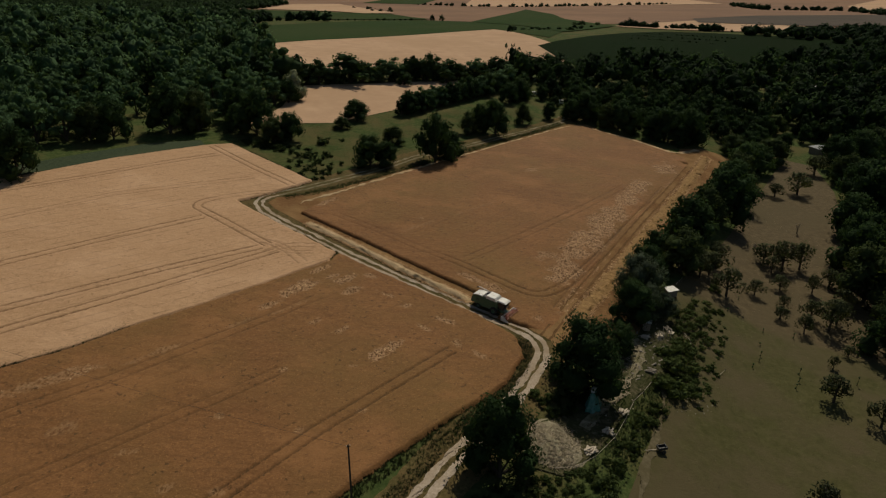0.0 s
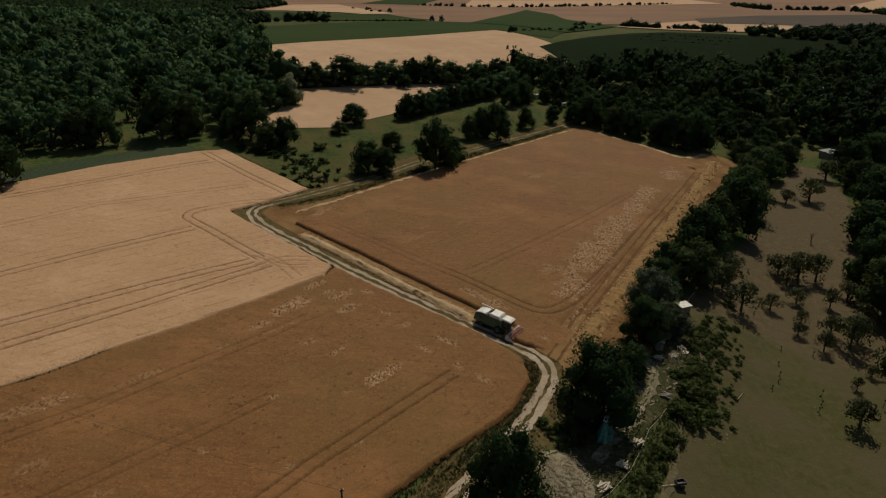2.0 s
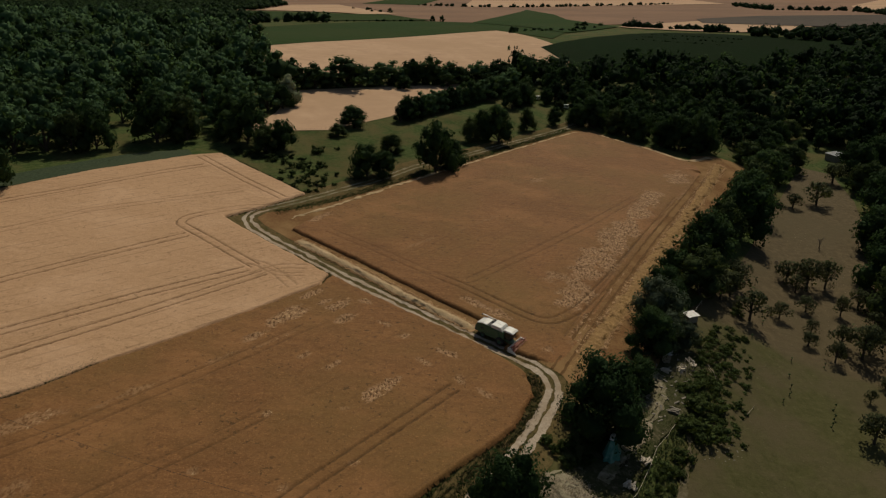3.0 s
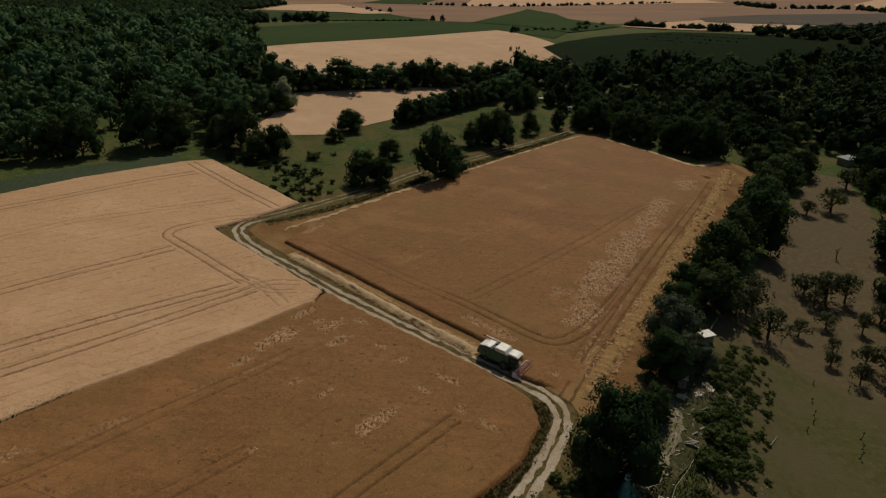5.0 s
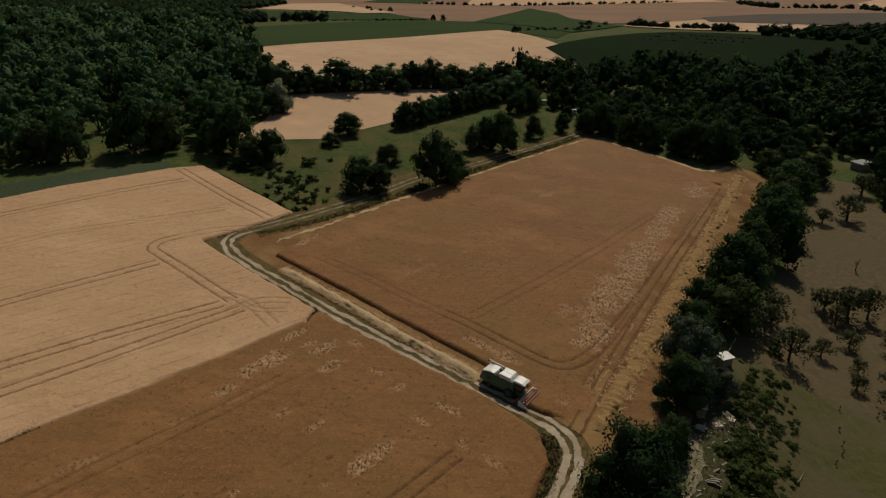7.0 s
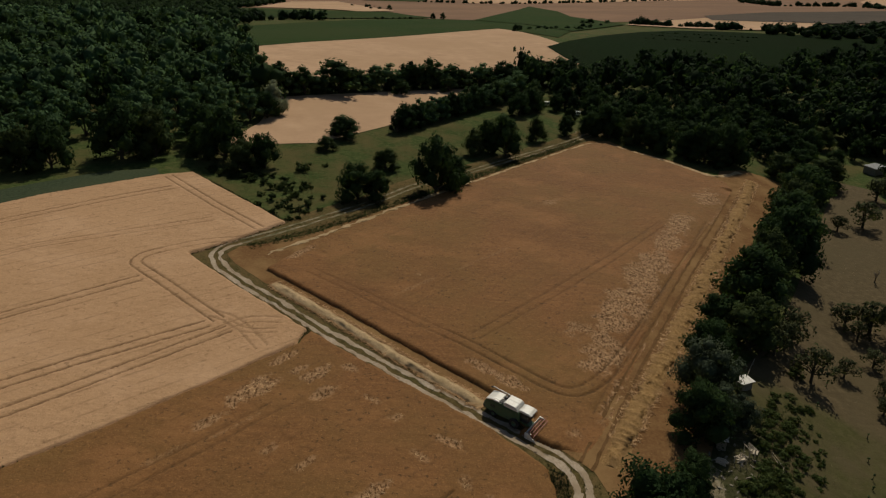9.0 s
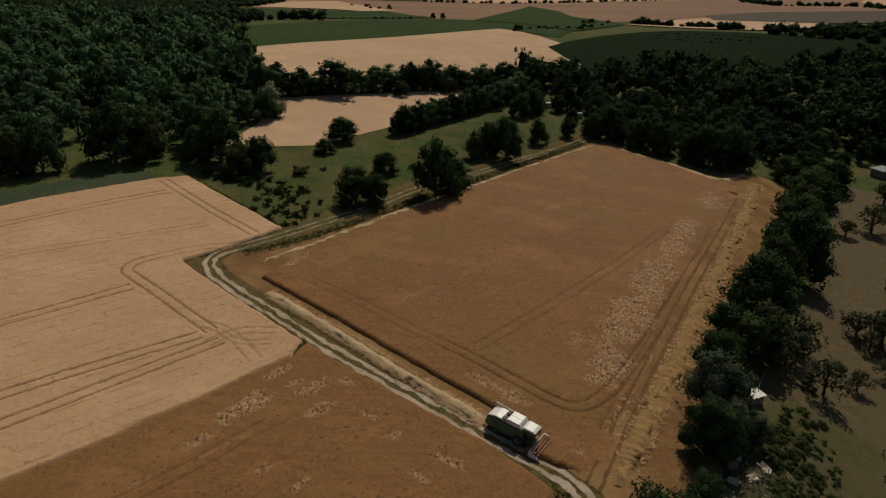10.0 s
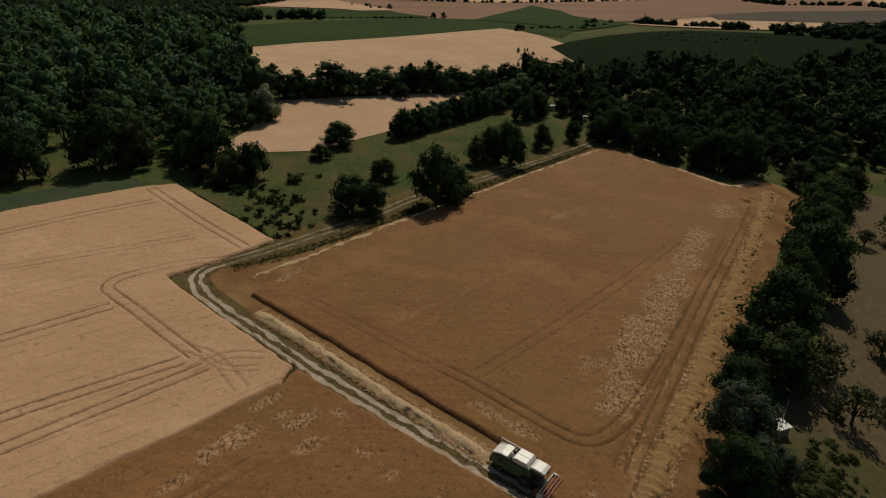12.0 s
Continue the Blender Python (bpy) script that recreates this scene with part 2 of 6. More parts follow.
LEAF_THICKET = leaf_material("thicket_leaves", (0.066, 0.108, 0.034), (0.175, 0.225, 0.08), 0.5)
WEED = leaf_material("verge_weeds", (0.042, 0.062, 0.02), (0.1, 0.118, 0.042), 0.1, 0.1)
LEAF_BANK = leaf_material("rank_weeds", (0.022, 0.042, 0.014), (0.06, 0.085, 0.03), 0.1, 0.1)
LEAF_FRUIT = leaf_material("fruit_leaves", (0.066, 0.084, 0.042), (0.155, 0.175, 0.09), 0.4)
LEAF_GREY = leaf_material("grey_green_leaves", (0.075, 0.11, 0.07), (0.19, 0.235, 0.16), 0.45)
WORN = ground_material("worn_grass", ((0.1, 0.082, 0.045), (0.15, 0.122, 0.07), (0.22, 0.18, 0.115)), 1.5, 0.3, (0.11, 0.09, 0.045))
DRY_OLIVE = leaf_material("dry_meadow_blades", (0.08, 0.064, 0.024), (0.17, 0.13, 0.054), 0.1, 0.1)
DRY_BLADES = leaf_material("dry_reeds", (0.27, 0.225, 0.15), (0.58, 0.5, 0.37), 0.1, 0.1)
BARK = ground_material("bark", ((0.05, 0.04, 0.03), (0.08, 0.065, 0.05), (0.12, 0.1, 0.08)), 6, 1, None, 0.9, 0.02)
WHITE = plain("dusty_white_paint", (0.8, 0.77, 0.7), 0.4, 0, (0.6, 0.53, 0.42), 1.2)
GREEN_PAINT = plain("dull_green_paint", (0.07, 0.14, 0.065), 0.5, 0, (0.14, 0.14, 0.09), 1.2)
RED_PAINT = plain("red_paint", (0.3, 0.045, 0.03), 0.5, 0, (0.16, 0.07, 0.045), 2)
STEEL = plain("worn_steel", (0.45, 0.43, 0.4), 0.45, 0.8, (0.25, 0.17, 0.11), 3)
DARK = plain("dark_machine_parts", (0.03, 0.03, 0.03), 0.6, 0, (0.09, 0.07, 0.05), 3)
RUBBER = plain("tyre_rubber", (0.025, 0.024, 0.023), 0.85, 0, (0.11, 0.085, 0.06), 3)
GLASS = plain("tinted_cab_glass", (0.03, 0.035, 0.035), 0.08, 0, (0.05, 0.05, 0.045), 1)
WOOD_GREY = plain("weathered_wood", (0.26, 0.22, 0.17), 0.85, 0, (0.13, 0.11, 0.085), 5)
WOOD_PALE = plain("split_pale_wood", (0.6, 0.5, 0.38), 0.8, 0, (0.35, 0.26, 0.18), 5)
SHEET_ROOF = plain("pale_roof_sheet", (0.62, 0.6, 0.55), 0.5, 0.1, (0.35, 0.3, 0.24), 2)
GREY_ROOF = plain("grey_roofing", (0.24, 0.25, 0.25), 0.6, 0, (0.15, 0.14, 0.12), 1.5)
TARP = plain("green_tarpaulin", (0.03, 0.17, 0.14), 0.4, 0, (0.2, 0.34, 0.3), 1.5)
VERGE = ground_material("weedy_verge", ((0.07, 0.06, 0.022), (0.12, 0.095, 0.037), (0.22, 0.16, 0.075)), 1.6, 0.3, (0.17, 0.115, 0.05), 0.9, 0.2)
GARDEN_EARTH = ground_material("pale_garden_earth", ((0.13, 0.115, 0.06), (0.3, 0.245, 0.165), (0.5, 0.42, 0.3)), 1.1, 0.35, (0.12, 0.115, 0.05), 0.9, 0.25)
STONE = plain("rubble_stone", (0.32, 0.28, 0.22), 0.9, 0, (0.22, 0.19, 0.15), 4)


# ---- mesh helpers ----
def mesh_np(name, verts, faces, mat, smooth_faces=False, **attributes):
    """A mesh from arrays of corners and of equal-sided faces."""
    verts, faces = np.asarray(verts, np.float32), np.asarray(faces, np.int32)
    me = bpy.data.meshes.new(name)
    n = faces.shape[1]
    me.vertices.add(len(verts)), me.loops.add(faces.size), me.polygons.add(len(faces))
    me.vertices.foreach_set("co", verts.ravel())
    me.loops.foreach_set("vertex_index", faces.ravel())
    me.polygons.foreach_set("loop_start", np.arange(0, faces.size, n, dtype=np.int32))
    me.update(calc_edges=True)
    for key, values in attributes.items():
        values = np.asarray(values, np.float32)
        kind, slot = ("FLOAT_VECTOR", "vector") if values.ndim == 2 else ("FLOAT", "value")
        me.attributes.new(key, kind, "POINT").data.foreach_set(slot, values.ravel())
    if smooth_faces:
        me.polygons.foreach_set("use_smooth", np.ones(len(faces), bool))
    me.materials.append(mat)
    return me


def from_bm(name, bm, mat):
    me = bpy.data.meshes.new(name)
    bm.normal_update()
    bm.to_mesh(me)
    bm.free()
    me.materials.append(mat)
    return me


def part(name, me, parent, label="", m=None):
    ob = new(name, me)
    ob.parent = parent
    if m is not None:
        ob.matrix_basis = m
    return tagged(ob, label)


def grid_faces(nx, ny):
    i = np.arange(nx * ny).reshape(ny, nx)
    return np.stack([i[:-1, :-1], i[:-1, 1:], i[1:, 1:], i[1:, :-1]], -1).reshape(-1, 4)


def edge_distance(poly, x, y):
    """Distance to the outline of a polygon, positive inside."""
    inside = np.zeros(x.shape, bool)
    near = np.full(x.shape, 1e9)
    for (ax, ay), (bx, by) in zip(poly, poly[1:] + poly[:1]):
        inside ^= ((ay > y) != (by > y)) & (x < (bx - ax) * (y - ay) / (by - ay + 1e-12) + ax)
        near = np.minimum(near, seg_distance(ax, ay, bx, by, x, y))
    return np.where(inside, near, -near)


def seg_distance(ax, ay, bx, by, x, y):
    k = np.clip(((x - ax) * (bx - ax) + (y - ay) * (by - ay)) / ((bx - ax) ** 2 + (by - ay) ** 2 + 1e-12), 0, 1)
    return np.hypot(x - ax - k * (bx - ax), y - ay - k * (by - ay))


def line_distance(line, x, y):
    """Distance to a line, which counts for nothing past its two ends."""
    near = np.full(x.shape, 1e9)
    for n, ((ax, ay), (bx, by)) in enumerate(zip(line, line[1:])):
        k = ((x - ax) * (bx - ax) + (y - ay) * (by - ay)) / ((bx - ax) ** 2 + (by - ay) ** 2 + 1e-12)
        near = np.minimum(near, seg_distance(ax, ay, bx, by, x, y))
        if n == 0:
            past = (k < 0) & (np.hypot(x - ax, y - ay) < 4)
        if n == len(line) - 2:
            past = past | ((k > 1) & (np.hypot(x - bx, y - by) < 4))
    return np.where(past, 1e9, near)


def rounded(line, times=2):
    """Cuts the corners of a line, so that it bends smoothly."""
    for _ in range(times):
        out = [line[0]]
        for (ax, ay), (bx, by) in zip(line, line[1:]):
            out += [(0.75 * ax + 0.25 * bx, 0.75 * ay + 0.25 * by), (0.25 * ax + 0.75 * bx, 0.25 * ay + 0.75 * by)]
        line = out + [line[-1]]
    return line


def value_noise(x, y, scale, seed=0):
    """Smooth random numbers from 0 to 1 over the plan."""
    table = np.random.default_rng(seed).random((64, 64))
    u, v = x / scale, y / scale
    i, j = np.floor(u).astype(int), np.floor(v).astype(int)
    fu, fv = u - i, v - j
    fu, fv = fu * fu * (3 - 2 * fu), fv * fv * (3 - 2 * fv)
    g = lambda a, b: table[a % 64, b % 64]
    return (g(i, j) * (1 - fu) + g(i + 1, j) * fu) * (1 - fv) + (g(i, j + 1) * (1 - fu) + g(i + 1, j + 1) * fu) * fv


def patch_mesh(name, poly, cell, mat, lift, rough=0.0, seed=0):
    """A sheet over the land within an outline, whose corners lie a little unevenly."""
    bm = bmesh.new()
    bm.faces.new([bm.verts.new((x, y, 0)) for x, y in poly])
    xs, ys = zip(*poly)
    for axis, lo, hi in ((0, min(xs), max(xs)), (1, min(ys), max(ys))):
        for v in np.arange(lo + cell, hi, cell):
            co, no = [0, 0, 0], [0, 0, 0]
            co[axis], no[axis] = v, 1
            bmesh.ops.bisect_plane(bm, geom=bm.verts[:] + bm.edges[:] + bm.faces[:], plane_co=co, plane_no=no)
    r = np.random.default_rng(seed)
    for v in bm.verts:
        v.co.z = ground_z(v.co.x, v.co.y) + lift + rough * r.random()
    for f in bm.faces:
        f.smooth = True
        if f.normal.z < 0:
            f.normal_flip()
    bmesh.ops.recalc_face_normals(bm, faces=bm.faces)
    return from_bm(name, bm, mat)


def strip_mesh(name, line, left, right, mat, lift, step=0.8, wobble=0.0, crown=0.0, seed=0):
    """A strip along a line of the plan, between two offsets from it."""
    pts = np.array(rounded(line), float)
    seg = np.hypot(*np.diff(pts, axis=0).T)
    at = np.r_[0, np.cumsum(seg)]
    s = np.arange(0, at[-1], step)
    x, y = np.interp(s, at, pts[:, 0]), np.interp(s, at, pts[:, 1])
    tx, ty = np.gradient(x), np.gradient(y)
    n = np.hypot(tx, ty)
    nx, ny = -ty / n, tx / n
    offs = np.linspace(left, right, 7)
    wob = wobble * (0.3 * np.random.default_rng(seed).random((len(s), 7)) + 1.3 * value_noise(x[:, None] + 0 * offs, y[:, None] + 5 * offs, 1.5, seed) - 0.8)
    o = offs[None] + wob
    px, py = x[:, None] + nx[:, None] * o, y[:, None] + ny[:, None] * o
    lump = 0.35 + 0.7 * value_noise(px, py, 0.9, seed + 2) + 0.5 * np.random.default_rng(seed + 1).random((len(s), 7))
    pz = land(px, py) + lift + crown * np.sin(np.linspace(0, np.pi, 7))[None] * lump * np.clip(np.minimum(np.arange(len(s)), np.arange(len(s))[::-1]) / 6, 0, 1)[:, None]
    me = mesh_np(name, np.stack([px, py, pz], -1).reshape(-1, 3), grid_faces(7, len(s))[:, ::-1], mat)
    return me


# ---- the ground, one sheet to the horizon ----
def ground_sheet():
    near_x, near_y = np.r_[np.arange(-260, -70, 6.0), np.arange(-70, 160, 3.0), np.arange(160, 330, 6.0)], np.r_[np.arange(20, 280, 3.0), np.arange(280, 700, 6.0)]
    far = 1.22 ** np.arange(1, 16)
    xs = np.r_[-260 - 90 * far[::-1] * 2.2, near_x, 325 + 90 * far * 2.2]
    ys = np.r_[-400, -200, -80, -20, near_y, 695 + np.cumsum(12 * 1.1 ** np.arange(1, 37))]
    x, y = np.meshgrid(xs, ys)
    z = land(x, y)
    ob = new("ground", mesh_np("ground", np.stack([x, y, z], -1).reshape(-1, 3), grid_faces(len(xs), len(ys)), GRASS))
    return tagged(ob, "rolling green meadow ground on a hillside", "ground", kind="structure")


ground_sheet()


def sheet(name, label, category, poly, mat, lift=0.1, cell=10.0, rough=0.0, kind="structure"):
    return tagged(new(name, patch_mesh(name, poly, cell, mat, lift, rough)), label, category, kind=kind)


# plan of the parcels
ROAD = [(-12, 44), (-0.3, 61.4), (4.0, 68.8), (8.5, 74.1), (13.5, 81.0), (19.0, 90.4), (21.8, 96.6), (20.6, 101.6), (16.3, 105.0),
        (10.0, 109.6), (3.0, 114.6), (-6.6, 122.0), (-13.0, 126.9), (-18.1, 131.1), (-23.6, 135.8), (-29.5, 140.9), (-35.6, 146.1), (-40.4, 150.9),
        (-43.2, 155.5), (-42.6, 159.6), (-39.6, 162.7), (-30.5, 171.2), (-24.4, 177.8), (-14.6, 188.1), (-8.4, 196.0), (-2.4, 204.5), (8, 213), (24, 230), (44, 250), (60, 268), (72, 285)]
WHEAT_FIELD = [(-180, 110), (-109.2, 159.2), (-89.9, 180.3), (-69.5, 197.5), (-61.7, 201.2), (-32.0, 173.6), (-37.2, 167.2), (-43.6, 159.6),
               (-48.2, 155.2), (-42.9, 150.2), (-35.0, 143.2), (-28.8, 137.9), (-20.2, 130.2), (-21.2, 125.6), (-24.7, 122.0), (-28.1, 118.3), (-36.1, 110.2), (-44.3, 102.2),
               (-51.4, 96.0), (-57.1, 89.7), (-63.2, 84.6), (-73, 77.1), (-150, 36)]
RYE_LOWER = [(-19.2, 129.8), (-13.6, 125.0), (-5.4, 118.9), (9.5, 108.0), (17.0, 100.6), (17.6, 94.2), (13.0, 85.6), (4.4, 77.4), (-6.0, 66.8), (-21.4, 48.8), (-34, 30),
             (-150, 30), (-150, 35.6), (-73, 76.8), (-63.2, 84.3), (-57.1, 89.4), (-51.4, 95.7), (-44.3, 101.9), (-36.1, 109.9), (-28.1, 118.0), (-24.5, 121.6), (-20.9, 125.2)]
RYE_UPPER = [(-31.2, 150.6), (-17.8, 139.9), (-3.9, 128.2), (7.0, 119.2), (17.4, 110.7), (14.4, 107.3), (18.5, 104.9), (23, 103.6), (27, 108.5), (35.2, 123.7),
             (48, 145), (61, 167.6), (79.4, 196.0), (92, 217), (93, 223), (89, 229), (80.4, 240), (70.3, 250), (63, 257), (57, 255), (45.2, 242.6), (4.9, 198.6), (-23.8, 164.4)]
STUBBLE_AREA = [(-40.8, 156.6), (-38, 152.6), (-31, 146.0), (-17.6, 135.8), (-4.4, 124.2), (5, 116.2), (17.0, 107.2), (23.6, 100.5), (24.8, 96), (31, 92.5), (40, 99), (48, 115), (52, 131), (70, 159),
                (85, 186), (101, 203), (119, 234), (104, 238), (96, 236), (92.6, 229), (82.4, 244), (71.3, 253), (66, 262), (58, 260), (45.2, 246), (4.9, 202), (-24.5, 169.6), (-35, 161.8), (-39, 160.4)]
WOOD = [(-190, 150), (-116, 168), (-112, 186), (-97, 196.5), (-105, 221), (-93, 227), (-80, 215), (-66, 226), (-60, 242), (-57, 288), (-84, 346), (-100, 400), (-125, 430), (-168, 475),
        (-320, 520), (-330, 200)]
RIGHT_WOOD = [(64, 268), (76, 257), (88, 246), (97, 239), (108, 246), (122, 252), (135, 262), (150, 268), (175, 270), (240, 270), (330, 330), (330, 480), (250, 440),
              (190, 412), (120, 393), (92, 385), (76, 372), (40, 346), (36, 336)]


laid = []      # where corn lies flat


def crop_field(name, label, poly, mat, height, cell, tracks=(), faint=(), lodged=(), seed=0, thin=None):
    """Standing corn as one uneven, thick sheet: it ends in a steep edge, and wheel tracks and lodged places lie lower."""
    xs, ys = zip(*poly)
    gx, gy = np.meshgrid(np.arange(min(xs) - 1, max(xs) + 1, cell), np.arange(min(ys) - 1, max(ys) + 1, cell))
    r = np.random.default_rng(seed)
    gx, gy = gx + (r.random(gx.shape) - 0.5) * cell * 0.4, gy + (r.random(gx.shape) - 0.5) * cell * 0.4
    d = edge_distance(poly, gx, gy) + 0.35 * (value_noise(gx, gy, 1.7, seed) - 0.5)
    h = height * smooth(-0.25, 0.3, d)
    track, straw = np.zeros(gx.shape), np.zeros(gx.shape)
    for lines, depth in ((tracks, 1.0), (faint, 0.5)):
        for line, gauge in lines:
            t = np.abs(line_distance(line, gx, gy) - gauge / 2)
            track = np.maximum(track, depth * (1 - smooth(0.05, 0.25, t)) * (0.7 + 0.3 * value_noise(gx, gy, 4, seed + 5)))
    for (cx, cy, ax, ay, turn), amount in lodged:
        c, s = math.cos(radians(turn)), math.sin(radians(turn))
        u, v = ((gx - cx) * c + (gy - cy) * s) / ax, (-(gx - cx) * s + (gy - cy) * c) / ay
        k = 1 - smooth(0.25, 1.3, np.hypot(u, v) + 0.5 * (value_noise(gx, gy, 3.0, seed + 2) - 0.5))
        clump = 0.4 * value_noise(gx, gy, 0.9, seed + 3) + 0.35 * value_noise(gx, gy, 2.3, seed + 6) + 0.25 * r.random(gx.shape)
        k = amount * smooth(-0.12, 0.24, 0.8 * k - clump)
        straw = np.maximum(straw, k)
    if thin:
        h = h * (0.12 + 0.88 * smooth(0, thin[1], line_distance(thin[0], gx, gy)))
    tuft = value_noise(gx, gy, 0.9, seed + 4) * 0.5 + r.random(gx.shape) * 0.5
    h = h + smooth(0, 0.4, d) * (0.16 * (tuft - 0.5) - 0.5 * height * track - 0.12 * height * straw + straw * 0.34 * (value_noise(gx, gy, 0.62, seed + 9) - 0.5))
    keep = (d > -0.35) & (np.abs(gx) < 0.76 * (gy + 15) + 14)
    z = land(gx, gy) + np.where(keep, h, 0) + 0.1
    f = grid_faces(gx.shape[1], gx.shape[0])
    f = f[keep.ravel()[f].all(1)]
    used = np.unique(f)
    back = np.full(gx.size, -1)
    back[used] = np.arange(len(used))
    co = np.stack([gx, gy, z], -1).reshape(-1, 3)[used]
    me = mesh_np(name, co, back[f], mat, track=track.ravel()[used], straw=straw.ravel()[used])
    laid.append((gx[keep & (straw > 0.45)], gy[keep & (straw > 0.45)], z[keep & (straw > 0.45)], seed))
    return tagged(new(name, me), label, "crop field", kind="stuff")

# ---- fields and track ----
sheet("stubble_ground", "brown cut stubble strip round the standing rye", "stubble", STUBBLE_AREA, STUBBLE, 0.12, 3.0, 0.06)
GAUGE = 2.0
crop_field("wheat_field", "pale ripe wheat with dark wheel tracks beside the farm track", WHEAT_FIELD, WHEAT, 0.6, 0.26, seed=1, tracks=[
    ([(-66.8, 197.1), (-49.9, 180.5), (-36.8, 168.9)], GAUGE), ([(-150, 112), (-105.2, 151.5), (-90.6, 164.3), (-74.0, 180.3), (-62.9, 189.5)], GAUGE),
    (rounded([(-53, 156), (-56.4, 153.2), (-57, 149.6), (-53.9, 147.0), (-48.0, 142.2), (-41.0, 136.0), (-35.2, 131.2)]), GAUGE), ([(-140, 60), (-84.4, 115.0), (-68.7, 129.9), (-53.3, 143.7)], GAUGE),
    ([(-130, 46), (-75.2, 98.7), (-52.4, 117.8), (-36.7, 129.7)], GAUGE), ([(-120, 42), (-71.5, 92.1), (-54.2, 107.9), (-32.8, 128.6)], GAUGE),
    ], faint=[(rounded([(-40, 163), (-47, 160.5), (-53, 156)]), GAUGE), (rounded([(-36.9, 133.1), (-32.0, 131.0), (-26.2, 123.8)]), GAUGE), (rounded([(-35.0, 127.4), (-30.7, 132.0), (-24.7, 132.2)]), 1.7), (rounded([(-34, 131), (-30, 128), (-25, 129)]), 1.2), ([(-150, 88), (-96.1, 135.5), (-78.8, 153.7), (-48.0, 172.4)], GAUGE)], lodged=[((-30, 130.0, 3.5, 2.2, 20), 0.4), ((-27, 127, 2.5, 1.5, 0), 0.4)])
crop_field("rye_field", "brown ripe rye with pale lodged patches below the farm track", RYE_LOWER, RYE, 0.7, 0.28, seed=2, tracks=[
    ([(-48, 34), (-25.2, 59.9), (-15.6, 72.1), (-4.7, 84.2), (4.9, 94.7)], GAUGE)],
    faint=[([(-72, 60), (-56.8, 74.2), (-48.7, 80.9), (-40.0, 89.9), (-29.3, 100.5), (-21.1, 109.6)], GAUGE), ([(-60, 51), (-40.7, 69.2), (-34.7, 74.9), (-28.7, 80.5), (-23.4, 85.9)], GAUGE), ([(-44, 31), (-34, 43), (-22, 57)], GAUGE)],
    lodged=[((-6.8, 93.2, 5.0, 1.8, 52), 1), ((-15, 98.7, 2.8, 1.2, 45), 0.8), ((-24.6, 112.9, 6, 2.8, 48), 0.95), ((-16.5, 117.5, 4, 2, 48), 0.9), ((-11.5, 119.5, 2.2, 1.2, -30), 0.8), ((-8, 112.5, 3.5, 1.2, -40), 0.8), ((-21.5, 121.5, 4, 1.2, 48), 0.8), ((-29.2, 105.8, 3.5, 1.4, 48), 0.8),
            ((-57, 80, 10, 2.2, 38), 0.55), ((-44, 88.5, 6, 1.2, 44), 0.45), ((-34, 98, 6, 0.8, 45), 0.45), ((-26.5, 104, 7, 0.5, 46), 0.5), ((-50, 70, 4, 1.6, 40), 0.4), ((-18, 72, 1.6, 1.0, 40), 0.5), ((-12, 88, 1.4, 0.9, 0), 0.5), ((-33, 60, 2.2, 1.2, 30), 0.45), ((-20, 101, 2.2, 1.0, 45), 0.6), ((0, 101, 2.4, 0.9, -40), 0.6), ((4.1, 103.8, 4, 1.3, -38), 0.9), ((10, 93.2, 3.6, 0.9, -45), 0.7), ((6, 96.5, 1.2, 3, 20), 0.5),
            ((-3.5, 108.4, 2.4, 1.2, 0), 0.7), ((-14.5, 113, 3.4, 1.6, 45), 0.8), ((-19, 118.5, 3, 1.5, 45), 0.8), ((-9.5, 77, 1.2, 0.9, 0), 0.6), ((-30, 74, 1.2, 1.0, 0), 0.5),
            ((-40, 66, 2.0, 1.0, 20), 0.5), ((-23, 86, 1.1, 0.9, 0), 0.6), ((-26, 60, 1.5, 1.2, 0), 0.5)])
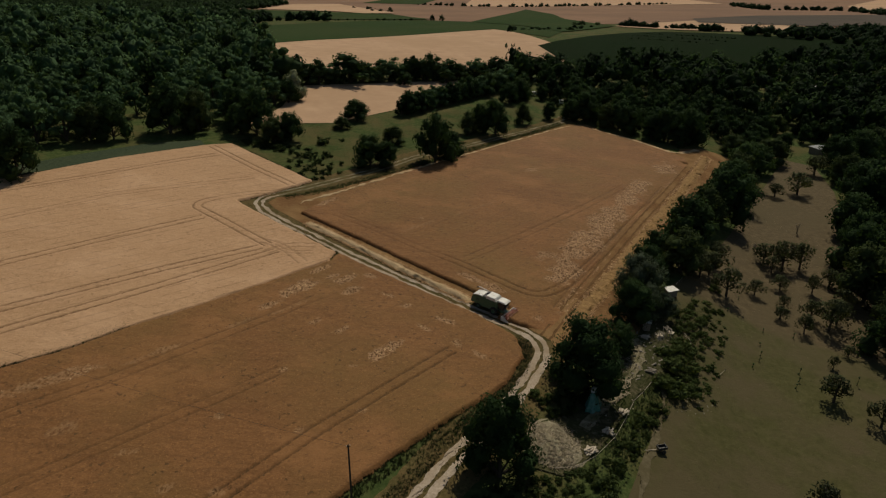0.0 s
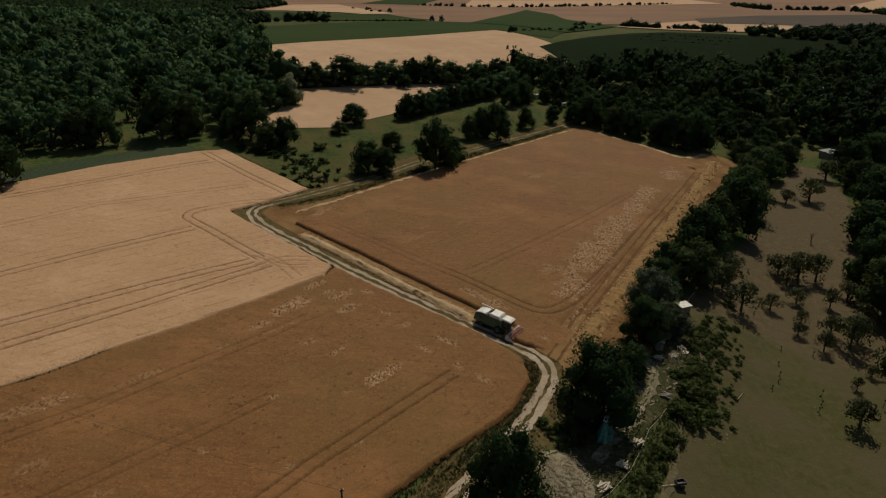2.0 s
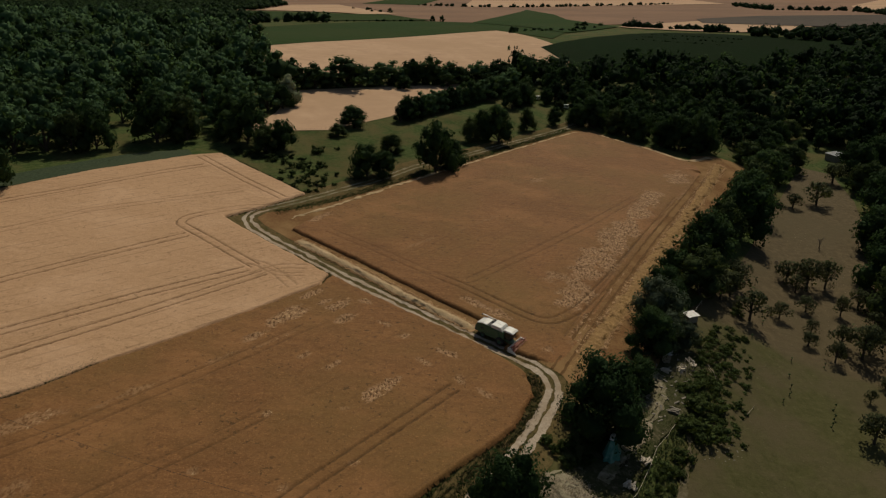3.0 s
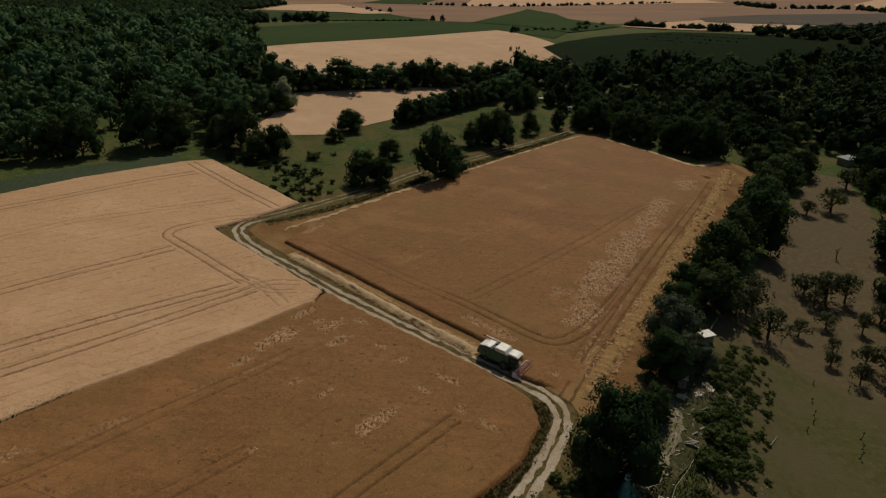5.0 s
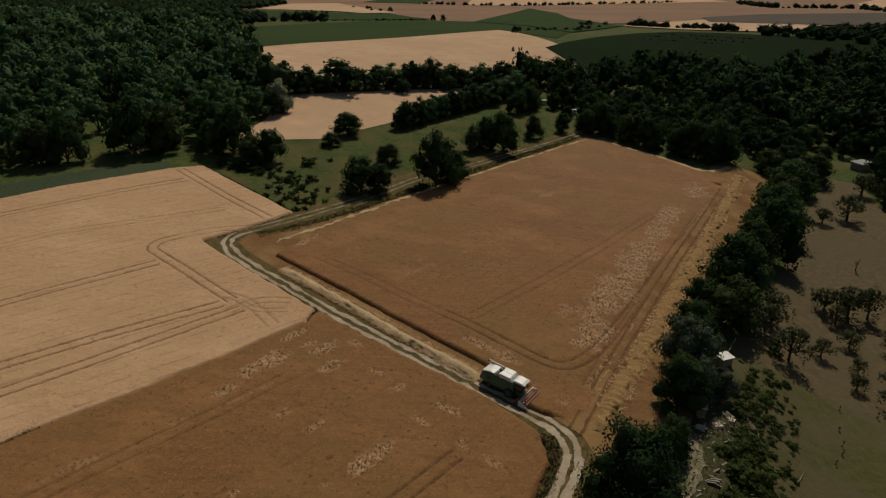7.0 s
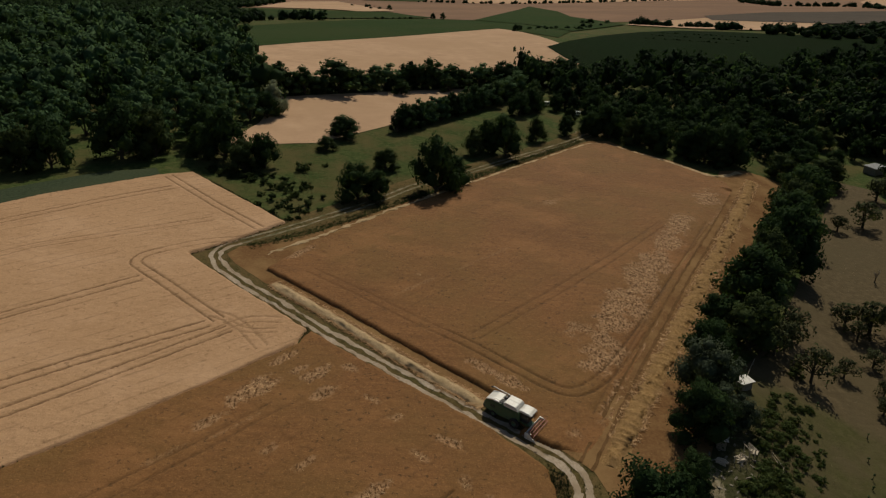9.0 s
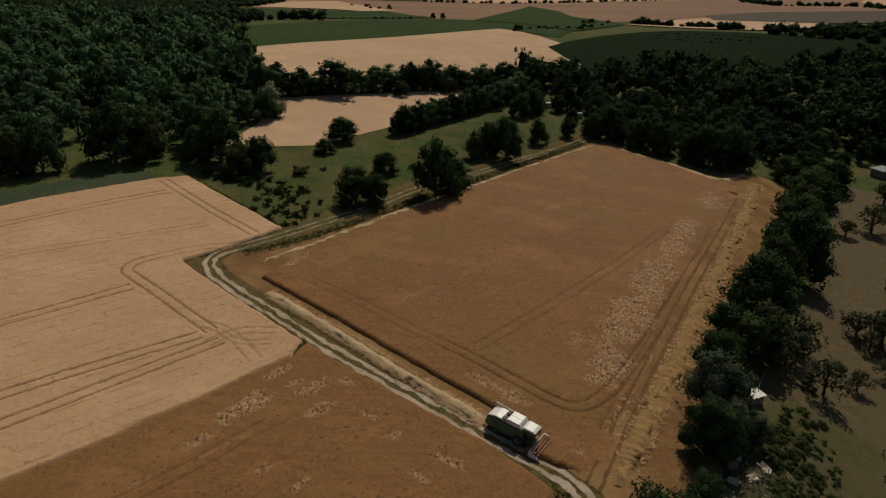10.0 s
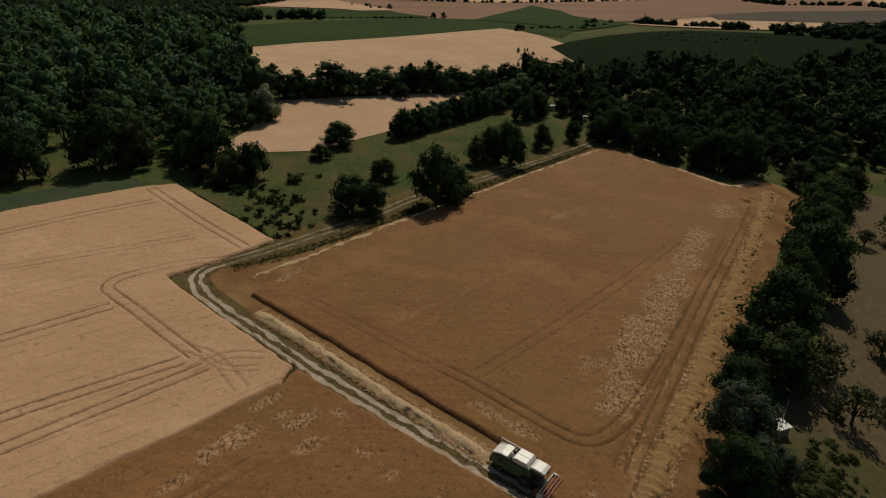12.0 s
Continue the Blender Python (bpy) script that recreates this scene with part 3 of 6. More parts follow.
crop_field("rye_field", "brown ripe rye, half cut, with pale lodged patches", RYE_UPPER, RYE, 0.75, 0.29, seed=3, thin=([(22, 103), (27, 108.5), (35.2, 123.7), (48, 145), (61, 167.6), (79.4, 196.0), (92, 217)], 5.0), tracks=[
    (rounded([(4, 131), (7.5, 128.6), (13.2, 123.8), (20.5, 117.4), (24.0, 116.2), (27.8, 118.9), (32.0, 123.7), (42.0, 138.2), (54.4, 158.2), (75.9, 189.7)]), GAUGE),
    ],
    faint=[([(-22.6, 150.8), (-10.4, 141.9), (-0.5, 134.0), (4, 131)], GAUGE), ([(26.6, 111.5), (33.5, 123.6), (45.2, 142.9), (56.6, 161.7), (75, 191)], 1.6), ([(9.4, 130.8), (26.2, 147.9), (42.8, 165.9), (61.1, 187.6)], GAUGE), 
           ],
    lodged=[((31.5, 129.5, 9, 5.2, 57), 1), ((36, 138, 8, 5.6, 57), 1), ((46, 156, 9, 5.2, 57), 0.95), ((58, 176, 10, 4.6, 57), 0.9), ((40.5, 147, 12, 5.6, 57), 1), ((51.5, 165, 13, 5.2, 57), 1), ((65, 187, 14, 4.4, 57), 0.95), ((81, 209, 9, 5, 57), 0.85), ((86, 213, 3, 1.5, 20), 1),
            ((12, 120.2, 9, 1.8, -40), 0.85), ((31, 116.5, 8, 2.0, 58), 1), ((43, 135.5, 12, 1.9, 58), 1), ((57, 158, 14, 1.8, 58), 0.9), ((76, 190, 12, 1.8, 58), 0.8), ((33.8, 197, 5, 2.2, 40), 0.6),
            ((-1, 147.5, 8, 0.7, 45), 0.35), ((14, 162, 12, 0.6, 45), 0.25), ((-26, 158, 5, 1.6, 50), 0.9), ((-1, 152, 1.2, 0.8, 0), 0.5), ((27.5, 135, 4, 2.5, 57), 0.7), ((22, 107.5, 2.6, 1.6, 0), 0.6)])
tagged(new("straw_windrow", strip_mesh("straw_windrow", [(-29.0, 145.4), (-16.2, 134.9), (-3.7, 123.7), (4.5, 116.9), (9.6, 112.9)], -1.05, 0.95, STRAW, 0.2, 0.4, 0.5, 0.42, 4)),
       "pale straw swath left on the stubble", "straw", kind="stuff")
tagged(new("straw_windrow", strip_mesh("straw_windrow", [(25.9, 101.4), (29.0, 106.5), (39.0, 122.9), (47.6, 136.6), (55.8, 149.8), (70.7, 174.1), (87.7, 201.0), (104, 229)], -1.7, 1.7, GOLD_STRAW, 0.12, 0.3, 1.0, 0.5, 5)),
       "yellow straw swath along the hedge side of the field", "straw", kind="stuff")
tagged(new("straw_windrow", strip_mesh("straw_windrow", [(-33, 157), (-24.3, 167.0), (4.9, 200.6), (45.2, 244.6), (57.6, 257.6), (64, 259), (71, 252)], -0.5, 0.45, STRAW, 0.12, 0.5, 1.0, 0.12, 6)),
       "thin pale straw along the field margin", "straw", kind="stuff")
tagged(new("straw_windrow", strip_mesh("straw_windrow", [(71, 251.5), (81.5, 242.5), (91, 229.5), (97, 232), (103, 236)], -1.0, 0.9, STRAW, 0.16, 0.5, 0.8, 0.15, 7)),
       "thin pale straw along the field margin", "straw", kind="stuff")

ruts = tagged(new("field_ruts", strip_mesh("field_ruts", [(23.3, 100.6), (24.4, 102.6), (27.2, 107.5), (34.6, 120.6), (46.2, 139.6), (57, 157.5), (74, 184), (92, 213)], -0.25, 0.25, RUT_SOIL, 0.2, 0.5, 0.25, 0.0, 61)), "dark wheel ruts pressed into the stubble", "track", kind="structure")
part("wheel_rut", strip_mesh("wheel_rut", [(22.0, 102.2), (22.9, 103.8), (25.6, 108.5), (33.0, 121.6), (44.6, 140.6), (55.4, 158.5), (72.4, 185), (90.4, 214)], -0.25, 0.25, RUT_SOIL, 0.2, 0.5, 0.25, 0.0, 62), ruts)

road = tagged(new("road", strip_mesh("road", ROAD, -4.8, 4.8, VERGE, 0.1, 0.8, 0.5)), "farm track with two pale worn ruts and grass between", "track", kind="structure")
for off in (-0.9, 0.9):
    part("wheel_rut", strip_mesh("wheel_rut", ROAD[:21], off - 0.4, off + 0.4, GRAVEL, 0.13, 0.3, 0.55, 0.0, int(off * 10) + 30), road, "pale gravel wheel rut")
    part("wheel_rut", strip_mesh("wheel_rut", ROAD[20:], off - 0.33, off + 0.33, GARDEN_EARTH, 0.13, 0.5, 0.3, 0.0, int(off * 10) + 50), road, "earthy wheel rut")
    part("wheel_rut", strip_mesh("wheel_rut", ROAD[:7], off - 0.5, off + 0.5, GRAVEL, 0.14, 0.3, 0.5, 0.0, int(off * 10) + 70), road, "pale gravel wheel rut")
for off in (-0.85, 0.85):
    part("wheel_rut", strip_mesh("wheel_rut", ROAD[4:10], off - 0.45, off + 0.45, GRAVEL, 0.15, 0.3, 0.5, 0.0, int(off * 10) + 90), road, "pale gravel wheel rut")

sheet("beet_field", "blue-green beet crop below the wood", "field", [(-180, 108), (-150, 150), (-110, 172), (-98, 185), (-84, 197.5), (-72, 203), (-69.2, 198.2), (-90, 181.2), (-109.4, 160.2)], BEET, 0.25, 6, 0.15)
sheet("dry_meadow", "dry brown and olive orchard grass on the slope", "meadow",
      [(24, 30), (26, 60), (34, 74), (38, 79), (41, 86), (44, 88), (47, 95), (51, 99), (50, 106), (50.5, 112), (52, 119), (55, 126), (61, 132), (70, 142), (84, 162), (106, 194), (128, 226), (142, 244), (150, 238), (142, 210), (128, 180), (114, 146), (112, 90), (132, 30)], DRY_GRASS, 0.14, 4, 0.08)
sheet("low_wheat_field", "pale wheat field in front of the tree belt", "field",
      [(-62, 226), (-56, 252), (-56, 290), (-24.7, 306.9), (17.3, 331), (34, 334), (33, 326), (12.0, 298), (-10.2, 264), (-20.8, 251), (-34.3, 235)], FAR_WHEAT, 0.15, 6)
sheet("hill_wheat_field", "pale wheat field on the hill", "field",
      [(-93.4, 405.8), (-71.6, 443.0), (-23.1, 509.1), (21.3, 570.5), (62.0, 625), (74, 590), (84.4, 547.3), (98, 478), (94, 425), (34.1, 375), (-4.9, 352), (-62, 322), (-86, 352)], FAR_WHEAT, 0.4, 10)
sheet("hill_green_field", "dark green crop on the hill", "field",
      [(-165, 480), (-160, 606), (-110, 700), (-36, 790), (10, 800), (53, 774), (96, 700), (120, 600), (98, 540), (74, 591), (62, 627), (21.3, 571.5), (-23.1, 510), (-71.6, 444), (-94, 407), (-121, 436)], FAR_GREEN, 0.4, 12)
sheet("maize_field", "deep green maize field behind the wood", "field", [(80, 484), (102, 519), (136, 558), (177, 594), (215, 614), (247, 600), (275, 576), (350, 545), (350, 450), (190, 425), (96, 396), (84, 440)], DEEP_GREEN, 0.6, 15)
sheet("far_stubble", "broad tan stubble slopes in the distance", "field",
      [(-43, 960), (2.7, 800), (60, 778), (101, 855), (180, 760), (259, 794), (373, 828), (438, 644), (700, 700), (1900, 1500), (2000, 3200), (-900, 3200), (-420, 1250), (-130, 1060)], FAR_TAN, 0.4, 60)
# no parcel of its own: painted cloud shade laid over the far stubble
sheet("ploughed_field", "painted cloud shade, a grey sheet over the distant tan slope", "field", [(318, 800), (356, 919), (493, 1030), (690, 1050), (690, 860), (520, 720), (405, 715)], CLOUD_SHADE, 1.3, 30)
sheet("far_green", "green spur of a field in the distance", "field", [(50, 776), (86, 923), (150, 1180), (196, 1380), (200, 1100), (180, 900), (196, 711), (150, 640), (121, 598), (97, 700)], FAR_GREEN, 0.8, 40)
sheet("far_green", "narrow green field in the distance", "field", [(-308, 1134), (-157, 1000), (-53, 990), (-20, 880), (9.5, 822), (-36, 797), (-98, 772), (-170, 790), (-260, 900)], FAR_GREEN, 0.8, 40)
sheet("far_wheat", "pale wheat strip in the distance", "field", [(-281, 1178), (-299, 1571), (-201, 1592), (-46, 1020), (-91, 985), (-133, 1052)], FAR_WHEAT, 1.1, 40)
sheet("far_wheat", "pale wheat strip in the distance", "field", [(196, 712), (265, 794), (373, 895), (470, 830), (420, 740), (345, 650), (324, 606), (274, 622), (237, 645), (202, 690)], FAR_WHEAT, 0.9, 30)
sheet("far_wheat", "pale wheat slope near the skyline", "field", [(80, 1570), (152, 2400), (900, 2400), (790, 1850), (404, 1695), (183, 1570)], FAR_WHEAT, 1.0, 60)
sheet("far_wheat", "pale wheat slope near the skyline", "field", [(980, 1605), (1500, 2300), (1900, 2300), (1300, 1500), (706, 1051), (770, 1222)], FAR_WHEAT, 1.0, 60)
sheet("far_green", "green slope near the skyline", "field", [(-160, 1720), (-120, 2400), (40, 2400), (-20, 1650)], FAR_GREEN, 1.0, 60)


# ---- trees ----
def tube(bm, a, b, ra, rb, sides=6):
    a, b = Vector(a), Vector(b)
    q = (b - a).to_track_quat("Z", "Y")
    rings = [[bm.verts.new(p + q @ Vector((r * math.cos(k * math.tau / sides), r * math.sin(k * math.tau / sides), 0))) for k in range(sides)]
             for p, r in ((a, ra), (b, rb))]
    for k in range(sides):
        bm.faces.new((rings[0][k], rings[0][(k + 1) % sides], rings[1][(k + 1) % sides], rings[1][k]))
    bm.faces.new(rings[1])


def unit(v):
    return v / (np.linalg.norm(v, axis=-1, keepdims=True) + 1e-9)


def crown_arrays(lobes, count, leaf, seed, core=0.72, ring=8, rows=6, clumps=9):
    """Leaf blades in rounded clumps on the outsides of some lobes, round a dim inner mass: corners, four-sided faces and slopes."""
    r = np.random.default_rng(seed)
    lob = np.array(lobes)
    # clumps sit on the lobes, more of them on top
    own = np.repeat(np.arange(len(lob)), clumps)
    d = r.normal(size=(len(own), 3))
    d[:, 2] = np.where(r.random(len(own)) < 0.4, np.abs(d[:, 2]), d[:, 2])
    d = unit(d)
    size = lob[own, 3] * r.uniform(0.28, 0.5, len(own))
    centre = lob[own, :3] + d * (lob[own, 3] * r.uniform(0.62, 0.86, len(own)))[:, None] * np.array([1, 1, 0.88])
    pick = r.choice(len(own), count, p=size**2 / (size**2).sum())
    e = unit(r.normal(size=(count, 3)) + 0.9 * d[pick])
    p = centre[pick] + e * (size[pick] * (0.72 + 0.36 * r.random(count) + 0.35 * r.random(count) ** 7))[:, None]
    # a share of the leaves fills the lobes evenly between the clumps
    even = r.random(count) < 0.45
    out = unit(r.normal(size=(count, 3)) + np.array([0, 0, 0.25]))
    fill = lob[own[pick], :3] + out * (lob[own[pick], 3] * r.uniform(0.7, 1.0, count))[:, None] * np.array([1, 1, 0.88])
    p, e = np.where(even[:, None], fill, p), np.where(even[:, None], out, e)
    slope = unit(0.5 * e + np.where(even[:, None], out, 0.8 * d[pick]) + 0.16 * r.normal(size=(count, 3)))
    n = unit(e + 0.4 * r.normal(size=(count, 3)))
    a = unit(np.cross(n, r.normal(size=(count, 3))))
    b = np.cross(n, a)
    s = (leaf * (0.5 + 0.9 * r.random(count)))[:, None]
    v = np.stack([p - a * s, p - b * s * 0.6, p + a * s, p + b * s * 0.6 + n * s * 0.25], 1).reshape(-1, 3)
    f, o = np.arange(4 * count).reshape(-1, 4), np.repeat(slope, 4, 0)
    for x, y, z, w in lobes:
        th, ph = np.meshgrid(np.linspace(0, math.tau, ring + 1)[:-1], np.linspace(0.1, math.pi - 0.1, rows))
        q = core * w * (0.8 + 0.4 * r.random(th.shape))
        c = np.stack([x + q * np.sin(ph) * np.cos(th), y + q * np.sin(ph) * np.sin(th), z + 0.86 * q * np.cos(ph)], -1).reshape(-1, 3)
        i = np.arange(rows * ring).reshape(rows, ring)
        g = np.stack([i[:-1], np.roll(i, -1, 1)[:-1], np.roll(i, -1, 1)[1:], i[1:]], -1).reshape(-1, 4)[:, ::-1]
        f, v, o = np.r_[f, g + len(v)], np.r_[v, c], np.r_[o, unit(unit(c - np.array([x, y, z])) + 0.3 * r.normal(size=c.shape))]
    return v, f, o


def lobes_of(height, radius, clear, n, seed):
    """Lobes of a crown between its foot and its top, widest at and below the middle."""
    r = random.Random(seed)
    out = [(0, 0, clear + (height - clear) * 0.52, radius * 0.74)]
    for k in range(n):
        u = (k + 0.5) / n
        z = clear + (height - clear) * (0.1 + 0.74 * u)
        w = radius * (0.72 - 0.5 * u * u) * (0.75 + 0.45 * r.random())
        t = k * 2.4 + r.random()
        out.append((w * math.cos(t), w * math.sin(t), z, radius * (0.52 - 0.16 * u) * (0.75 + 0.45 * r.random())))
    return out


def make_tree(name, label, height, radius, clear, seed, leaves=1500, leaf=0.42, n=8, mat=None, group="", core=0.82):
    root = tagged(new(name), label, "tree", group)
    lobes = lobes_of(height, radius, clear, n, seed)
    bm = bmesh.new()
    girth = 0.028 * height + 0.05
    tube(bm, (0, 0, -0.4), (0, 0, clear), girth * 1.25, girth * 0.9)
    tube(bm, (0, 0, clear), lobes[0][:3], girth * 0.9, girth * 0.4)
    for x, y, z, w in lobes[1:7]:
        tube(bm, (0, 0, clear * 0.9), (x, y, z), girth * 0.5, girth * 0.15, 5)
    part("trunk", from_bm("trunk", bm, BARK), root)
    v, f, o = crown_arrays(lobes, leaves, leaf, seed, core)
    part("crown", mesh_np("crown", v, f, mat or LEAF, True, outward=o), root)
    return root


def stand(ob, x, y, turn=0.0, size=1.0, tall=1.0, lean=0.0):
    return pose(x, y, ground_z(x, y) - 0.1, lean, 0, turn) @ Matrix.Diagonal((size, size, size * tall, 1))


def plant(proto, x, y, turn, size=1.0, tall=1.0, label="", group=""):
    ob = copy_thing(proto, stand(proto, x, y, turn, size, tall) @ Matrix.Diagonal([1 / v for v in proto.scale] + [1]))
    return tagged(ob, label, "", group)


def place(proto, x, y, turn=0.0, size=1.0, tall=1.0):
    proto.matrix_basis = stand(proto, x, y, turn, size, tall)
    return proto


def scatter(poly, gap, seed, limit=2000):
    """Places in an outline that keep a distance from each other."""
    r = np.random.default_rng(seed)
    xs, ys = zip(*poly)
    out = np.empty((0, 2))
    n = int((max(xs) - min(xs)) * (max(ys) - min(ys)) / gap**2 * 6)
    cand = np.c_[r.uniform(min(xs), max(xs), n), r.uniform(min(ys), max(ys), n)]
    cand = cand[edge_distance(poly, cand[:, 0], cand[:, 1]) > 0]
    cells, kept = {}, []
    for x, y in cand:
        i, j = int(x // gap), int(y // gap)
        if all((x - a) ** 2 + (y - b) ** 2 > gap * gap for di in (-1, 0, 1) for dj in (-1, 0, 1) for a, b in cells.get((i + di, j + dj), ())):
            cells.setdefault((i, j), []).append((x, y))
            kept.append((float(x), float(y)))
            if len(kept) >= limit:
                break
    return kept


def joined(name, label, category, spots, units, mat, seed, low=0.75, high=1.2):
    """Many crowns as one mesh: units is a list of (corners, faces, slopes) to pick from."""
    r = np.random.default_rng(seed)
    vs, fs, outs, n = [], [], [], 0
    for x, y in spots:
        v, f, o = units[r.integers(len(units))]
        t, k = r.uniform(0, math.tau), r.uniform(low, high)
        c, s = math.cos(t) * k, math.sin(t) * k
        p = np.stack([v[:, 0] * c - v[:, 1] * s + x, v[:, 0] * s + v[:, 1] * c + y, v[:, 2] * k * r.uniform(0.85, 1.2) + ground_z(x, y) - 0.2], -1)
        vs.append(p), fs.append(f + n)
        outs.append(unit(np.stack([o[:, 0] * c - o[:, 1] * s, o[:, 0] * s + o[:, 1] * c, o[:, 2] * k], -1)))
        n += len(v)
    return tagged(new(name, mesh_np(name, np.concatenate(vs), np.concatenate(fs), mat, True, outward=np.concatenate(outs))), label, category, kind="stuff")


tr = random.Random(5)
# the two woods: the trees of the near edge one by one, the rest as a mass
protos = [make_tree("tree", "broad deciduous tree with a dense dark crown at the wood's edge", 11 + 1.1 * k, 4.3 + 0.4 * (k % 3), 0.7, 20 + k, 640, 0.47, 9,
                    (LEAF, LEAF_HEDGE, LEAF_HEDGE, LEAF_OLIVE, LEAF_OLIVE)[k], "trees at the wood's edge", 0.62) for k in range(5)]
simple = [crown_arrays(lobes_of(10.5 + k, 4.8 + 0.3 * k, 0.6, 5, 60 + k), 210, 0.54, 70 + k, 0.66, 6, 4, 6) for k in range(6)]
coarse = [crown_arrays(lobes_of(10.5 + k, 5.0 + 0.3 * k, 1.0, 3, 360 + k), 115, 0.74, 370 + k, 0.68, 6, 4, 6) for k in range(5)]
bump_unit = [crown_arrays([(0, 0, 5, 6.4), (4, 3, 4, 4.6), (-3, 4, 5, 4.0)], 60, 1.15, 90 + k, 0.78, 6, 4, 7) for k in range(4)]


def clear_of_yards(p):
    return all((p[0] - x) ** 2 + (p[1] - y) ** 2 > w * w for x, y, w in ((50.6, 308.8, 7), (61.1, 292, 8), (55, 290, 6), (162, 254, 9), (221, 370, 7), (152, 274, 7), (160, 284, 6), (146, 266, 5), (163, 297, 6), (164, 310, 5), (143, 284, 5), (219, 364, 6), (216, 357, 5)))


def in_sight(spots):
    """Leaves out what lies far to either side."""
    return [p for p in spots if abs(p[0]) < 0.76 * (p[1] + 15) + 12]


used = 0
for wood, gap, seed, mass_label in ((WOOD, 6.5, 3, "dense mixed wood on the hillside"), (RIGHT_WOOD, 6.5, 4, "dense dark wood beyond the field")):
    spots = sorted([p for p in in_sight(scatter(wood, gap, seed)) if clear_of_yards(p)], key=lambda p: math.hypot(p[0], p[1]))
    for x, y in spots[:80]:
        size, tall = tr.uniform(0.66, 1.08), tr.uniform(0.85, 1.12)
        if used < 5:
            place(protos[used], x, y, tr.uniform(0, 360), size, tall)
        else:
            plant(protos[tr.choice((3, 4)) if wood is WOOD else tr.randrange(3)], x, y, tr.uniform(0, 360), size, tall)
        used += 1
    rest = spots[80:]
    kinds = (LEAF_OLIVE, LEAF_OLIVE, LEAF_HEDGE, LEAF_OLIVE) if wood is WOOD else (LEAF, LEAF_HEDGE, LEAF, LEAF)
    near, deep = [p for p in rest if p[1] < 330], [p for n, p in enumerate(rest) if p[1] >= 330 and n % 4]
    for k in range(4):
        for units, spots in ((simple, near[k::4]), (coarse, deep[k::4])):
            joined("woodland", mass_label, "wood", spots, units, kinds[k], seed + 30 + k, 0.62, 1.5)
FAR_WOOD = [(-168, 478), (-162, 610), (-165, 700), (-180, 790), (-300, 1000), (-310, 1130), (-290, 1180), (-310, 1570), (-420, 1900), (-1300, 1900), (-900, 800), (-330, 200), (-330, 500)]
ridge = in_sight(scatter(FAR_WOOD, 14, 8, 2600))
for k in (0, 1):
    joined("woodland", "distant wooded ridge", "wood", ridge[k::2], bump_unit, (LEAF, LEAF_HEDGE)[k], 9 + k, 0.6, 1.2)
joined("woodland", "distant wood behind the maize", "wood", scatter([(265, 580), (330, 520), (420, 420), (800, 560), (800, 720), (440, 650), (335, 602)], 10.0, 12, 900), bump_unit, LEAF, 13, 0.5, 0.95)


def belt(label, line, gap, low, high, seed, wide=3.0):
    r = random.Random(seed)
    pts = np.array(line, float)
    at = np.r_[0, np.cumsum(np.hypot(*np.diff(pts, axis=0).T))]
    spots, s = [], 0.0
    while s < at[-1]:
        spots.append((float(np.interp(s, at, pts[:, 0])) + r.uniform(-wide, wide), float(np.interp(s, at, pts[:, 1])) + r.uniform(-wide, wide)))
        s += 0.55 * gap * r.uniform(0.3, 1.9)
    joined("hedgerow", label, "hedge", spots, bump_unit, LEAF, seed, 0.6 * low, high)


belt("distant hedge between stubble and wheat", [(-20, 1640), (90, 1575), (180, 1560), (404, 1690), (650, 1840)], 16, 0.35, 0.8, 41, 6)
belt("distant hedge on the tan slope", [(730, 1640), (700, 1500), (668, 1371), (800, 1270)], 9, 0.5, 1.0, 42, 9)
belt("distant hedge by the pale field", [(770, 1235), (740, 1130), (705, 1060)], 8, 0.6, 0.9, 43, 8)
belt("tree belt along the pale strip", [(206, 720), (240, 670), (262, 660)], 8, 0.35, 0.75, 44, 4)
belt("tree belt along the pale strip", [(262, 640), (300, 612), (345, 610), (390, 630)], 9, 0.3, 0.8, 45, 6)
belt("bushes along the green field's far edge", [(-160, 780), (-98, 765), (-30, 790), (10, 806)], 10, 0.15, 0.32, 46, 4)
belt("dark belt of trees at the wood's end", [(-168, 720), (-140, 742), (-108, 738)], 7, 0.5, 0.95, 47, 5)
belt("scattered bushes on the green spur", [(78, 620), (100, 640), (135, 640), (160, 690)], 12, 0.15, 0.35, 48, 10)
for line in ([(185, 585), (250, 548)], [(172, 565), (236, 530)], [(160, 545), (222, 515)]):
    belt("row of small planted trees in the green field", line, 3, 0.09, 0.17, int(line[0][0]), 1)
belt("far hedge under the pale strip", [(-120, 1300), (-60, 1090)], 30, 0.3, 0.6, 49, 20)

# ---- single trees, hedge, orchard, shrubs ----
close = [make_tree("tree", "dense leafy tree between the field track and the gardens", 12.0, 5.6, 0.4, 310 + k, 6000, 0.2, 14, LEAF_HEDGE if k == 0 else LEAF_GREY, "hedge trees", 0.6) for k in range(2)]
lone = [make_tree("tree", "leafy tree in the hedge beside the field", 12.0, 5.6, 0.8, 110 + k, 2700, 0.32, 12, LEAF_HEDGE if k < 2 else LEAF_SHRUB, "hedge trees", 0.62) for k in range(3)]
garden_side = [(10.5, 66, 14.2, 5.4, 0), (44.6, 117, 12, 5.0, 1), (27.1, 86.4, 14.2, 6.8, 0), (41, 108.5, 10.2, 4.6, 0), (48.8, 126.5, 10, 5.0, 0), (44.2, 110.6, 8.5, 3.8, 1), (48.2, 111.8, 6.0, 3.0, 1), (36.2, 98, 6.5, 3.0, 0)]
